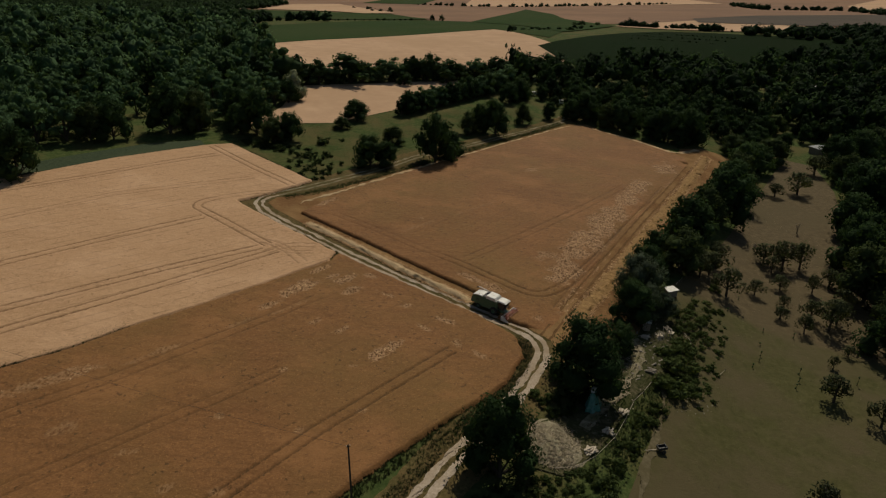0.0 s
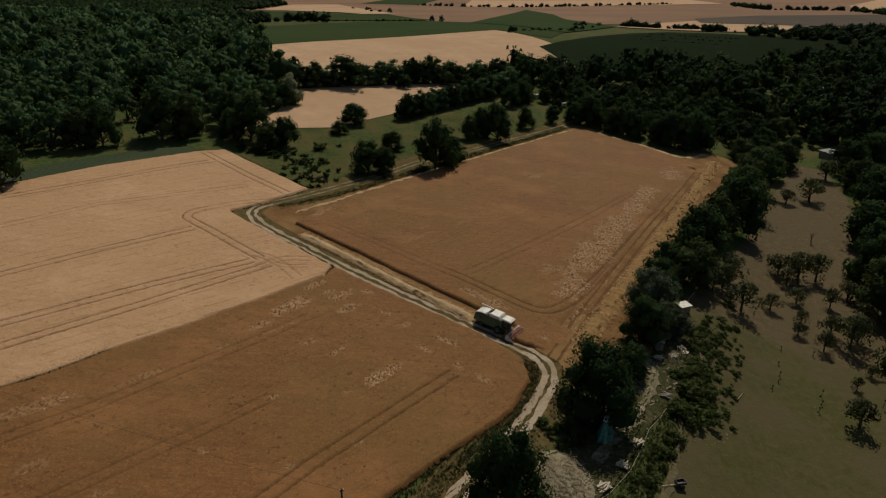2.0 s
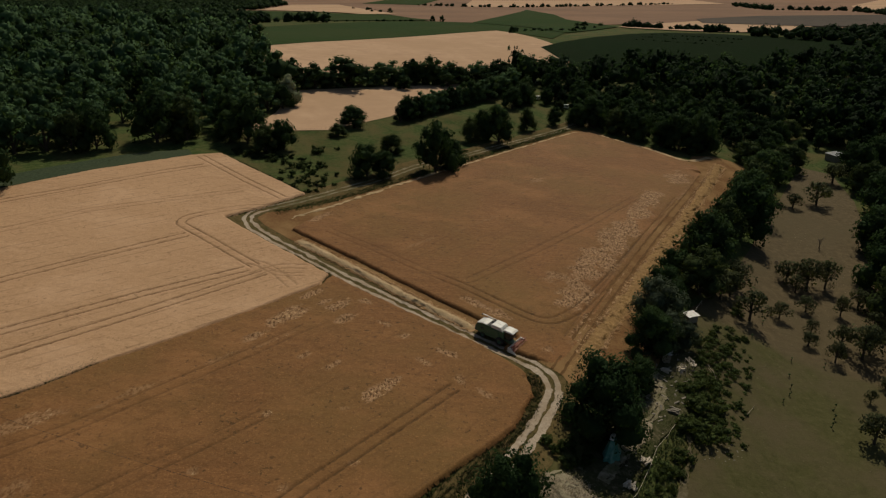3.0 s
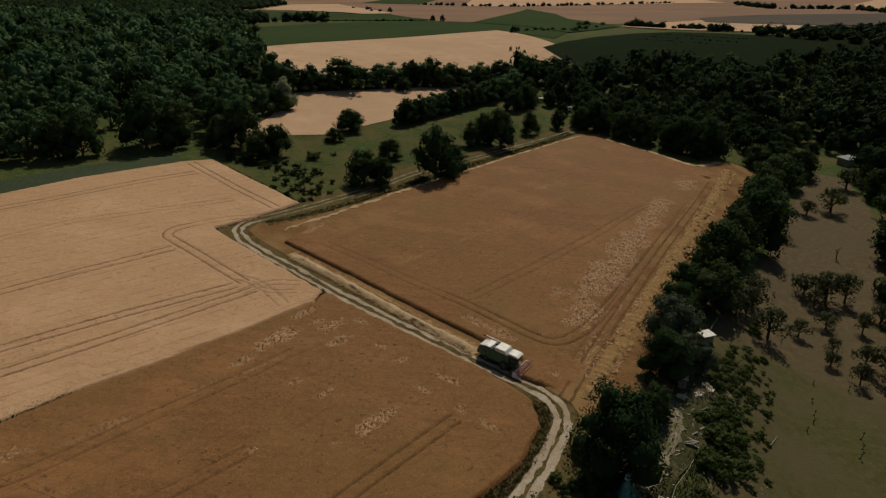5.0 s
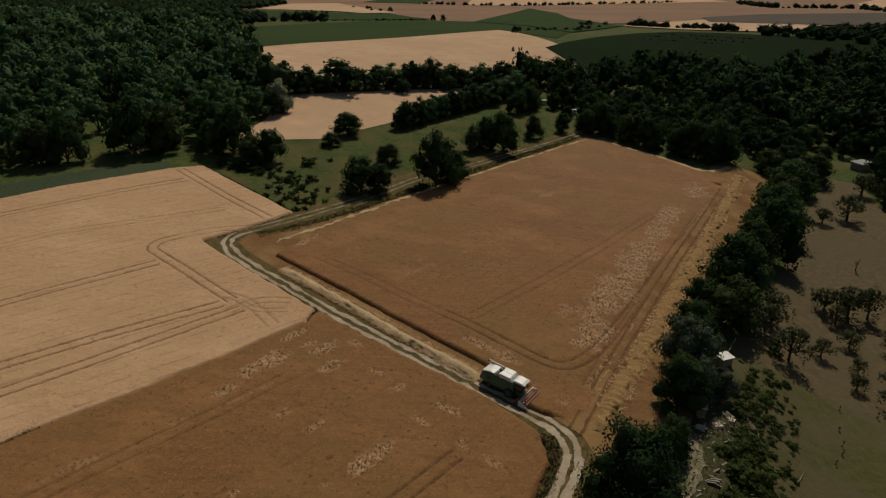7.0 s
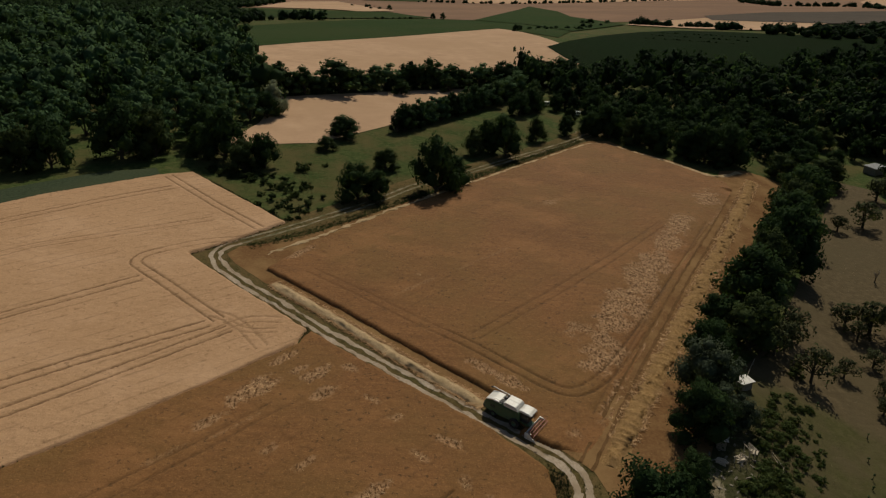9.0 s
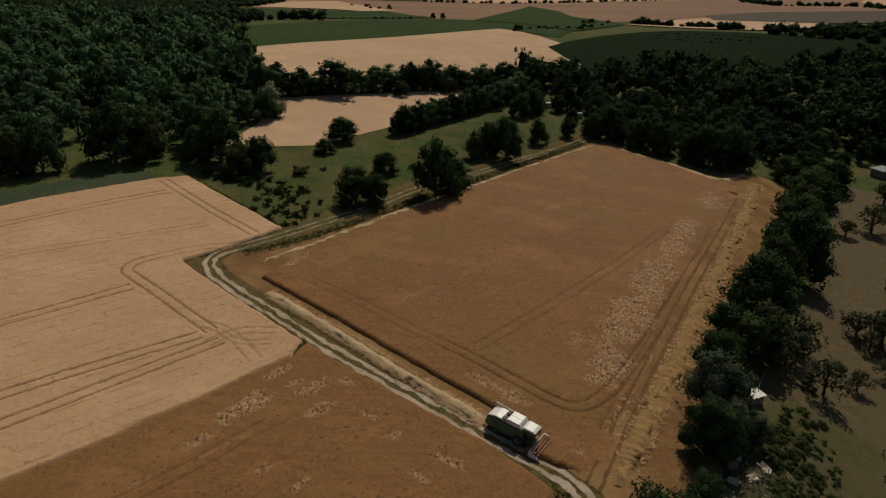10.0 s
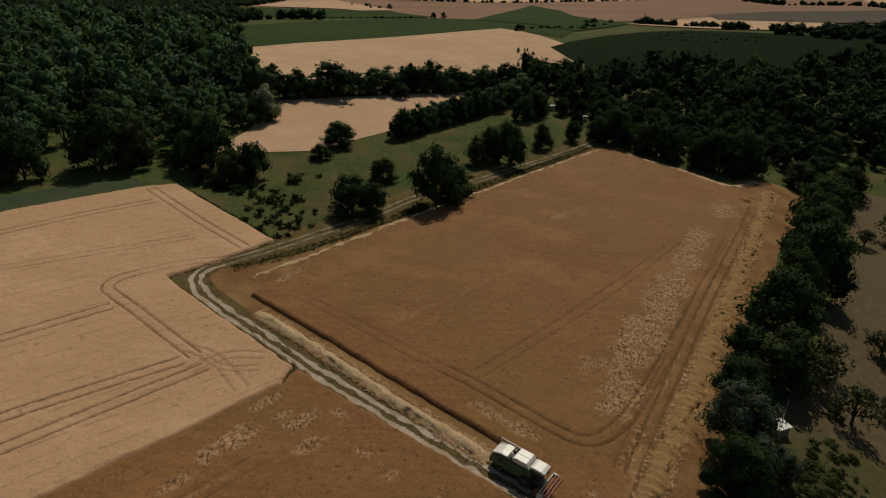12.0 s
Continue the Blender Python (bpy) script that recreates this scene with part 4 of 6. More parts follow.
for k, (x, y, h, w, kind) in enumerate(garden_side):
    if k < 2:
        place(close[kind], x, y, 50 * k, w / 5.6, h / 12 * 5.6 / w)
    else:
        plant(close[kind], x, y, 67 * k, w / 5.6, h / 12 * 5.6 / w, "grey-green leafy tree at the garden plots" if kind else "")
hedge = [(60.0, 133.5, 11, 6.0), (56, 139, 8, 4.2),
         (67.8, 149, 14, 7.2), (77, 163.5, 12.5, 6.6), (86, 172, 14.5, 7.6), (94, 187, 12.5, 6.6), (103, 201, 13.5, 7.4), (111, 213, 12.5, 7.4), (121, 227, 10, 6.4), (133, 239, 10.5, 7.5),
         (101, 243.5, 13, 6.6), (94, 244, 11, 5), (118, 239, 9, 6)]
WIDER, TALLER = (0.93, 1.1, 0.9), (1.18, 1.18, 1.0)      # how the three shapes fill their sizes


def grow(kind, x, y, turn, h, w, label="", group=""):
    w, h = w * WIDER[kind], h * TALLER[kind]
    return plant(lone[kind], x, y, turn, w / 5.6, h / 12 * 5.6 / w, label, group)


for k, (x, y, h, w) in enumerate(hedge):
    kind = (k + 2) % 3
    if k < 3:
        place(lone[kind], x, y, 50 * k, w / 5.6, h / 12 * 5.6 / w)
    else:
        grow(kind, x, y, 67 * k, h, w)
meadow = [(-56.6, 213.3, 13.5, 5.8), (-49.5, 206.5, 9, 5.0), (-44.7, 210, 8.8, 4.6), (-25.8, 242.6, 6.7, 5.0), (-30.2, 229, 4.6, 3.4), (-17.1, 191.5, 9.0, 5.2), (-12.5, 192.5, 7.0, 3.6),
          (-11.3, 215.6, 6.4, 4.4), (3.0, 199.5, 14.3, 6.0), (8, 205, 8, 4), (16.0, 235, 8.9, 4.0), (20.5, 238, 10, 4.2), (26.0, 236.5, 12, 5.0), (38.7, 255.6, 8.9, 4.0), (51.3, 266.2, 6.7, 3.2),
          (-106.3, 162, 12.5, 5.1), (-102.8, 195.5, 12, 5.6), (-97.5, 199, 11.5, 5.0), (-83.5, 209, 14.5, 6.6), (-75.7, 213, 14.5, 6.2), (-65.7, 224, 12, 4.9), (-62, 214, 9, 4.5), (45, 303, 9, 4.6), (54, 302, 6.5, 3.4), (66, 290.5, 9, 5), (57, 288, 5.5, 2.8), (42, 296, 9, 5), (37, 289, 8, 4.4), (70, 283, 10, 5), (61, 268, 8, 4.4), (67, 267, 11, 5.6), (74, 261, 10, 5.2), (81, 254.5, 10, 5.4), (88.5, 247.5, 9, 4.8)]
for k, (x, y, h, w) in enumerate(meadow):
    grow((k + 1) % 3, x, y, 41 * k + 9, h, w, "dark leafy tree standing in the green meadow", "meadow trees")
grow(0, -54.6, 258.6, 25, 8.5, 4.8, "dark leafy tree below the silvery one at the wood", "meadow trees")
place(make_tree("tree", "silvery pale-leaved tree at the corner of the wood", 12.2, 5.2, 1.5, 130, 2600, 0.3, 9, LEAF_PALE), -53.2, 263, 0, 0.85, 1.25)
belt_trees = [(-57.4, 293, 13, 6.0), (-48, 296.5, 10.8, 5), (-35, 304, 13.3, 8.4), (-26, 310, 9.2, 4.2), (-17.3, 315, 11.7, 6.2), (-6.6, 319.5, 12.2, 5.7), (3, 325, 13, 5.6), (13, 331, 10.4, 5.7), (-53, 295, 9.5, 4.6), (-45, 298.5, 9, 4.4), (-30, 307.5, 9.5, 4.6), (-21.5, 312.5, 9, 4.4), (-1.5, 322.5, 10.5, 4.8), (8, 328, 9.5, 4.6), (43, 346.5, 11, 5.6), (56, 352.5, 12, 6), (-10, 309, 6, 3.4), (10, 322, 6.4, 3.6), (33, 337, 7, 4),
              (24.6, 336, 11.3, 5.7), (36.8, 343, 11.9, 7), (49, 348, 13.5, 7.4), (63, 357, 13.2, 7.4), (-42, 300, 8, 4), (-12, 318, 8.5, 4), (18, 334, 8, 4.2), (30, 340, 9, 4.4)]
for k, (x, y, h, w) in enumerate(belt_trees):
    plant(protos[k % 5], x, y, 77 * k, 1.15 * w / 4.7, 1.08 * h / (11 + 1.1 * (k % 5)) * 4.7 / (1.15 * w), "rounded tree in the belt between two wheat fields", "belt trees")
for k, (x, y, h, w) in enumerate([(-7.6, 256, 8.2, 3.2), (-2.1, 263, 8.8, 3.6), (3.8, 271.6, 8.1, 3.7), (11.2, 281, 7.9, 3.8), (19.3, 292, 8.7, 4.4), (27.8, 303, 8.2, 4.7), (34, 312, 9, 5), (40, 322, 10, 5.4), (-5, 259, 6.5, 3), (15, 287, 7, 3.4), (7, 276, 7, 3.2), (0.5, 267.5, 7, 3.2), (23, 297.5, 7.4, 3.6), (-9.5, 253, 6, 2.6), (30.5, 307.5, 8, 4), (-6.2, 258, 7.6, 3.4), (1.8, 269.6, 7.4, 3.4), (5.6, 273.8, 7.8, 3.5), (9.2, 278.6, 8.2, 3.5), (13.4, 284.2, 7.2, 3.6), (17.2, 289.6, 8, 3.8), (21.4, 294.8, 7.8, 3.9), (25.4, 300, 8.4, 4), (-3.4, 261.2, 7.2, 3.3), (36.8, 316.5, 9, 4.6)]):
    plant(protos[(k + 2) % 5], x, y, 59 * k, 1.1 * w / 4.7, 1.25 * h / (11 + 1.1 * ((k + 2) % 5)) * 4.7 / (1.1 * w), "bushy tree in the hedge beside the pale field", "belt trees")

fr = random.Random(77)
for line in ([(-57, 292), (-35, 303), (-6.6, 318), (13, 329), (36, 341)], [(-8.5, 254), (3.8, 270.5), (19.3, 290.5), (38, 318)]):
    for (ax, ay), (bx, by) in zip(line, line[1:]):
        n = int(math.hypot(bx - ax, by - ay) / 4.2)
        for k in range(n):
            u = (k + fr.random()) / n
            plant(protos[fr.randrange(5)], ax + (bx - ax) * u, ay + (by - ay) * u, fr.uniform(0, 360), fr.uniform(0.5, 0.66), fr.uniform(0.75, 1.0), "low leafy undergrowth at the foot of the tree belt", "belt trees")
fruit = [make_tree("fruit_tree", "small old fruit tree with an open crown in the orchard", 5.0, 2.3, 1.5, 150 + k, 760, 0.21, 7, LEAF_FRUIT, "orchard trees", 0.2) for k in range(3)]
orchard = [(74.7, 92.8, 6.1, 2.7), (80.9, 103.7, 3.2, 1.0), (77.5, 131.4, 4.4, 1.9), (78.9, 121.7, 3.6, 1.7), (81.5, 116.2, 5.2, 1.7), (88.0, 117.8, 8.5, 3.0), (93.3, 134.7, 5.5, 1.7),
           (85.8, 135.7, 4.2, 2.0), (88, 144.6, 5, 2.2), (92, 147, 8.5, 3.3), (96.8, 147.4, 8.2, 2.8), (126.4, 205.5, 8.4, 4.0), (116.6, 201.5, 5.2, 2.6), (58.7, 67.8, 4.6, 2.0), (79.7, 86.6, 6, 2.4),
           (144.7, 228.2, 8, 4), (91.2, 120.5, 6.5, 2.6), (86, 122, 5.5, 2.0), (88.5, 150, 6, 2.8), (82.4, 127, 3.4, 1.5), (97, 128, 5.5, 2.4), (100, 139, 5, 2.2), (86.5, 108, 3.0, 1.2), (68.8, 127.4, 7.8, 3.0), (67.8, 135.6, 6.6, 2.8), (71.5, 140.5, 7, 3.0), (64.5, 133.0, 6, 2.6)]
for k, (x, y, h, w) in enumerate(orchard):
    if k < 3:
        place(fruit[k], x, y, 70 * k, 1.05 * w / 2.3, 0.93 * h / 5 * 2.3 / w)
    else:
        plant(fruit[k % 3], x, y, 83 * k, 1.05 * w / 2.3, 0.93 * h / 5 * 2.3 / w)
for k, (x, y, h, w) in enumerate([(133.9, 182, 17, 9), (124, 170, 12, 6), (104.5, 132, 15, 7.5), (112, 146, 13, 7), (95.5, 108, 11, 5), (102, 118, 12, 6), (120, 158, 12, 6.5), (146, 200, 14, 8), (150, 218, 12, 7), (110, 128, 14, 7), (126, 150, 14, 8), (139, 168, 15, 8), (157, 236, 12, 7), (172, 244, 12, 7), (186, 256, 12, 7), (148, 276, 9, 4.6), (140, 264, 7.5, 4.4), (157, 283, 9, 5), (130, 251, 8, 5), (150, 262, 6, 3.4)]):
    grow(k % 3, x, y, 31 * k + 15, h, w, "large dark tree at the far side of the orchard", "orchard edge trees")


def make_shrub(label, w, h, seed, leaves=650, mat=None, group="shrubs", leaf=0.2):
    root = tagged(new("shrub"), label, "shrub", group)
    r = random.Random(seed)
    lobes = [(r.uniform(-0.62, 0.62) * w, r.uniform(-0.62, 0.62) * w, h * r.uniform(0.1, 0.6), w * r.uniform(0.2, 0.42)) for _ in range(11)]
    v, f, o = crown_arrays(lobes, leaves, leaf, seed, 0.5, 6, 4, 5)
    v[:, 2] = np.maximum(v[:, 2], -0.1)
    part("foliage", mesh_np("foliage", v, f, mat or LEAF, True, outward=o), root)
    bm = bmesh.new()
    for x, y, z, q in lobes:
        tube(bm, (0, 0, -0.2), (x, y, z), 0.05, 0.02, 4)
    part("stem", from_bm("stem", bm, BARK), root)
    return root


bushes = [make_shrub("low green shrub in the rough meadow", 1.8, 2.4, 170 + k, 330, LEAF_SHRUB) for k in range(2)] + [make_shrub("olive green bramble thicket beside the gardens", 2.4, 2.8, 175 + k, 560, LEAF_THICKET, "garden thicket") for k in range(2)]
low = [(-33.5, 209.7, 3.4, 4.4), (-36.6, 194.1, 1.9, 2.7), (-32.9, 190.6, 1.7, 2.6), (-39.3, 194.6, 1.7, 2.6), (-30.8, 196.6, 1.9, 2.3), (-38.3, 187.2, 1.9, 2.6), (-34.8, 182.9, 1.9, 2.3), (-30.3, 180.9, 1.7, 2.0),
       (-31.4, 176, 1.5, 1.9), (-28.5, 185.4, 1.4, 2), (-58.3, 205.6, 2.2, 2.6), (-54.5, 203.2, 2, 2.4), (-51.1, 201.3, 2.2, 3), (-48, 200, 1.8, 2.4), (-45.3, 199, 1.9, 2.8), (-42, 197, 1.6, 2.2),
       (-28.5, 214.2, 1.2, 1.9), (-37, 201, 1.4, 1.8), (-34, 187, 1.2, 1.6), (-26, 190, 1.3, 1.8), (-41, 189.5, 1.5, 2.0), (-36, 178.5, 1.5, 1.8), (-40.5, 183.5, 1.4, 2.0),
       (0, 197, 1.5, 2.0), (-18, 200, 1.6, 2.2), (-22, 205, 1.2, 1.6), (13, 222, 1.5, 2), (30, 240, 1.4, 1.8)]
lr = random.Random(31)
for x, y in scatter([(-60, 203), (-46, 197), (-40, 197), (-30, 176), (-25, 182), (-33, 200), (-50, 207)], 2.4, 45, 34):
    low.append((x, y, lr.uniform(0.9, 1.7), lr.uniform(1.0, 2.3)))
thicket = [(44.7, 95, 3.4, 3.4), (48.7, 95.4, 2.9, 2.8), (44.5, 98.8, 2.5, 2.6), (49.7, 101.5, 2.5, 2.4), (42.9, 88, 3.6, 4.0), (46.4, 88.6, 3.0, 3.0), (41, 89.4, 2.8, 3.4), (52.3, 96.8, 1.0, 1.2),
           (57.3, 103.6, 1.3, 1.5), (59.7, 107.5, 1.0, 1.3), (34.6, 79.4, 1.9, 2.2), (37.8, 82.2, 2.2, 2.6), (36.2, 79.2, 1.7, 2.0), (46.5, 85.6, 0.9, 1.0), (50, 88.2, 1.0, 1.2), (52.1, 113.7, 2.0, 2.6),
           (50, 107.7, 1.6, 2.2), (53.5, 110.2, 1.7, 2.0), (57.4, 113.1, 1.9, 2.0), (55.8, 108.4, 1.5, 1.7), (55.1, 115.8, 1.5, 1.7), (50.4, 91.6, 1.2, 1.2), (31.5, 73, 1.7, 2.0), (25.3, 64.5, 2.6, 2.8),
           (28, 68.5, 1.8, 2.2), (21.5, 61, 2.4, 2.6), (16, 58.5, 2.6, 2.8), (10, 58, 2.6, 3), (4, 52, 3, 3.6), (47.2, 91.4, 2.1, 2.3), (64, 119, 1.3, 1.8), (66, 128, 1.8, 2.6), (72, 143, 2, 2.8),
           # shrubs from (23, 80) to (20.3, 79.5) are added to darken the big tree's shade
           (29.5, 91, 1.5, 2.2), (18, 84, 1.6, 2.2), (23, 80, 2.2, 3), (21, 83, 2, 2.6), (24.5, 84, 2, 2.8), (20.3, 79.5, 1.6, 2.2), (19, 82, 1.5, 2), (47.5, 101, 1.5, 2.0)]
br = random.Random(12)
for x, y in scatter([(2, 56), (16, 60), (18, 62.6), (26, 65), (31, 70.5), (34.5, 76.5), (33, 78.5), (29, 73.4), (24.9, 69), (18.6, 66.4), (9, 63), (3, 60)], 1.5, 144, 70):
    thicket.append((x, y, br.uniform(0.9, 1.5), br.uniform(0.9, 1.7)))
for x, y in scatter([(42.5, 86.5), (50, 90), (57, 101), (63, 113), (62, 122), (55, 119), (49.5, 106), (44, 95)], 1.7, 44, 66):
    if math.hypot(x - 52.5, y - 117.5) > 3.6:
        near = min(1.0, max(0.0, (0.86 * (x - 47) - 0.5 * (y - 96)) / 8))
        thicket.append((x, y, br.uniform(1.1, 1.9) - 0.8 * near, br.uniform(1.0, 1.9) - 0.8 * near))
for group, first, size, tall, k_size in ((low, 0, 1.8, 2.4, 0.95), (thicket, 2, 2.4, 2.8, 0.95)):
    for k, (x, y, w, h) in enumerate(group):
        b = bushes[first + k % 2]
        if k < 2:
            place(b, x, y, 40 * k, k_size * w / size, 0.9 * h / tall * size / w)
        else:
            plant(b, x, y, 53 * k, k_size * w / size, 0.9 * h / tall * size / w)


def tufts(name, label, spots, mat, size, seed, blades=7, lie=0.0, lift=None):
    """Grass, weeds or reeds: sprays of narrow blades."""
    r = np.random.default_rng(seed)
    n = len(spots) * blades
    base = np.repeat(np.array(spots), blades, 0) + r.normal(0, 0.25, (n, 2)) * size
    t = r.uniform(0, math.tau, n)
    out = np.stack([np.cos(t), np.sin(t)], -1)
    h = size * r.uniform(0.4, 1.1, n)
    z = land(base[:, 0], base[:, 1]) + (lift(base[:, 0], base[:, 1]) if lift else 0)
    side = np.stack([-out[:, 1], out[:, 0]], -1) * (0.13 * size)
    tip = base + out * (h * (r.uniform(0.2, 0.7, n) + lie))[:, None]
    h = h / (1 + 2.5 * lie)
    v = np.stack([np.c_[base - side, z], np.c_[base + side, z], np.c_[tip + side * 0.3, z + h], np.c_[tip - side * 0.3, z + h * 0.95]], 1).reshape(-1, 3)
    slope = np.repeat(unit(np.c_[0.5 * out, np.full(n, 0.9)]), 4, 0)
    return tagged(new(name, mesh_np(name, v, np.arange(4 * n).reshape(-1, 4)[:, ::-1], mat, outward=slope)), label, "grass", kind="stuff")


def along(line, n, lo, hi, seed):
    r = np.random.default_rng(seed)
    pts = np.array(rounded(line), float)
    at = np.r_[0, np.cumsum(np.hypot(*np.diff(pts, axis=0).T))]
    s = r.uniform(0, at[-1], n)
    x, y = np.interp(s, at, pts[:, 0]), np.interp(s, at, pts[:, 1])
    d = np.stack([np.interp(s + 0.5, at, pts[:, 0]) - x, np.interp(s + 0.5, at, pts[:, 1]) - y], -1) + 1e-6
    d /= np.hypot(*d.T)[:, None]
    o = r.uniform(lo, hi, n)
    return np.c_[x - d[:, 1] * o, y + d[:, 0] * o]


tufts("verge_grass", "rough grass along the farm track's edges", np.r_[along(ROAD, 1100, 1.6, 2.7, 1), along(ROAD, 1100, -2.7, -1.6, 2), along(ROAD, 1100, -0.35, 0.35, 3), along(ROAD[:6], 900, 1.6, 4.2, 4)], BLADES, 0.3, 5)
tufts("meadow_tufts", "uneven tufts of meadow grass", scatter([(-60, 200), (-30, 176), (0, 201), (30, 232), (55, 262), (40, 285), (5, 262), (-20, 246), (-45, 232)], 1.3, 14, 3000), BLADES, 0.28, 6, 5)
tufts("meadow_tufts", "dry brown tufts in patches of the meadow", [p for p in scatter([(-60, 204), (-30, 177), (0, 201), (30, 232), (55, 262), (40, 285), (5, 262), (-20, 246), (-45, 232)], 1.0, 16, 5000) if value_noise(np.array([p[0]]), np.array([p[1]]), 11, 3)[0] > 0.52], DRY_OLIVE, 0.32, 17, 5)
margin = [(-36, 158.5), (-24.3, 167.0), (4.9, 200.6), (45.2, 244.6), (57, 259)]
tufts("verge_weeds", "dark weeds between the meadow track and the field margin", along(margin, 1500, 0.9, 3.6, 18), LEAF_SHRUB, 0.5, 19, 6)
tufts("verge_weeds", "dry grass between the meadow track and the field margin", along(margin, 1100, 0.5, 4.2, 20), DRY_OLIVE, 0.4, 22, 6)
swath = [(-29.0, 145.4), (-16.2, 134.9), (-3.7, 123.7), (4.5, 116.9), (9.6, 112.9)]
tufts("straw_litter", "loose straw on and beside the swath", np.r_[along(swath, 1500, -1.5, 1.4, 23), along([(29.0, 106.5), (39.0, 122.9), (55.8, 149.8), (70.7, 174.1), (104, 229)], 2400, -2.1, 2.1, 24)], STRAW_BLADES, 0.42, 25, 4, 1.6, lambda x, y: 0.22)
bank = [(14, 59), (26, 63), (31, 69), (36, 78), (43, 84), (50, 88.5), (57, 101), (63, 113), (62, 122), (55, 119), (50, 108), (45, 98), (40, 90), (34, 82)]
tufts("bank_weeds", "rank green weeds over the garden bank", scatter(bank, 0.62, 64, 2200), LEAF_BANK, 0.4, 65, 7, 0.3)
tufts("bank_weeds", "dry olive grass over the garden bank", scatter([(31, 69), (38, 76), (47, 83), (55, 92), (62, 104), (67, 117), (62, 122), (55, 119), (50, 108), (45, 98), (40, 90), (34, 82)], 1.2, 66, 380), WEED, 0.34, 67, 6, 0.3)
tufts("orchard_tufts", "sparse dry tufts in the orchard grass", scatter([(30, 55), (60, 105), (85, 150), (110, 190), (112, 150), (100, 115), (90, 60)], 1.9, 15, 2500), DRY_BLADES, 0.35, 7, 4)

for k, (x, y, h, w) in enumerate([(6.1, 799, 7.6, 3.2), (17, 788.5, 8, 3.1), (-131, 762, 10.5, 3.8), (-118, 742, 13, 5.5), (-106, 738, 12.5, 5.5), (72.6, 592.4, 6.5, 3.2), (132, 626, 4, 3.7), (165, 729, 5.8, 4.2), (158, 733, 4.6, 3.4),
                                  (183, 732, 4.6, 3.2), (254, 673, 6.4, 5.4), (247, 676, 5.2, 4), (-58, 1090, 8.3, 3.8), (104, 640, 3.5, 2.6), (88, 622, 3.2, 2.4)]):
    plant(protos[k % 5], x, y, 33 * k, w / 4.7, h / (11 + 1.1 * (k % 5)) * 4.7 / w, "single tree far off among the fields", "distant trees")

# loose straw on lodged corn and on the stubble, weeds along the crops' edges
for gx, gy, gz, seed in laid:
    r = np.random.default_rng(seed + 80)
    pick = r.random(len(gx)) < 0.09
    spots = np.c_[gx[pick], gy[pick]]
    over = (gz - land(gx, gy))[pick]
    top = np.repeat(over, 4)
    tufts("lodged_straw", "pale flattened straw tangled over the crop", spots, STRAW_BLADES, 0.34, seed + 81, 4, 1.6, lambda x, y, top=top: top)
tufts("straw_litter", "short straw strewn over the stubble", np.r_[scatter([(29, 104), (38, 106), (46, 120), (63, 152), (84, 186), (102, 222), (96, 226), (78, 196), (60, 168), (47, 145), (34, 123), (28, 111)], 0.75, 91, 2600),
                                                                 scatter([(-37, 154), (-31, 149), (-17.4, 137), (-4, 125.5), (6, 117), (8, 118), (-3.9, 127.6), (-17.8, 139.2), (-30, 150), (-25, 163), (-27, 166)], 0.7, 92, 1500), scatter([(22.5, 103.5), (25.5, 98), (31.5, 94), (39, 100), (34, 106), (28, 104)], 0.6, 90, 500)], STRAW_BLADES, 0.35, 93, 4, 1.8)
edge_r = [(16.8, 100.4), (17.6, 94.2), (13.0, 85.6), (4.4, 77.4), (-6.0, 66.8), (-21.4, 48.8)]
tufts("verge_weeds", "green weeds between the rye and the track", np.r_[along(edge_r, 1300, -0.3, 2.0, 94), along(ROAD[:8], 1500, 1.6, 4.0, 95)], WEED, 0.38, 96, 6)
tufts("verge_weeds", "dark weedy strip between wheat and rye", np.r_[along([(-78, 73.5), (-63.6, 84.9), (-57.5, 90.0), (-51.9, 96.4)], 1000, -0.9, 0.8, 97)], LEAF_BANK, 0.75, 98, 6)
tufts("verge_weeds", "thin weeds along the wheat's edge", np.r_[along([(-32, 173.6), (-37.2, 167.1), (-43.6, 159.5), (-48.3, 155.1)], 700, -1.6, 0.3, 99), along([(-48.2, 155.1), (-42.9, 150.2), (-35.0, 143.2), (-28.8, 137.9), (-20.6, 130.4)], 260, -0.3, 0.5, 199), along([(-61.7, 201.4), (-32, 174)], 350, -0.2, 0.8, 100), along([(-20.8, 130.6), (-19.6, 129.4), (-21.0, 128)], 140, -0.9, 0.9, 101)], BLADES, 0.4, 102, 5)

# ---- building blocks ----
def box(bm, at, size, turn=(0, 0, 0), bevel=0.0):
    m = pose(*at, *turn) @ Matrix.Diagonal((*size, 1))
    made = bmesh.ops.create_cube(bm, size=1.0, matrix=m)["verts"]
    if bevel:
        edges = {e for v in made for e in v.link_edges}
        bmesh.ops.bevel(bm, geom=list(edges), offset=bevel, segments=2, affect="EDGES", profile=0.6)
    return bm


def boxes(*items, bevel=0.0):
    bm = bmesh.new()
    for at, size, *turn in items:
        box(bm, at, size, turn[0] if turn else (0, 0, 0), bevel)
    return bm


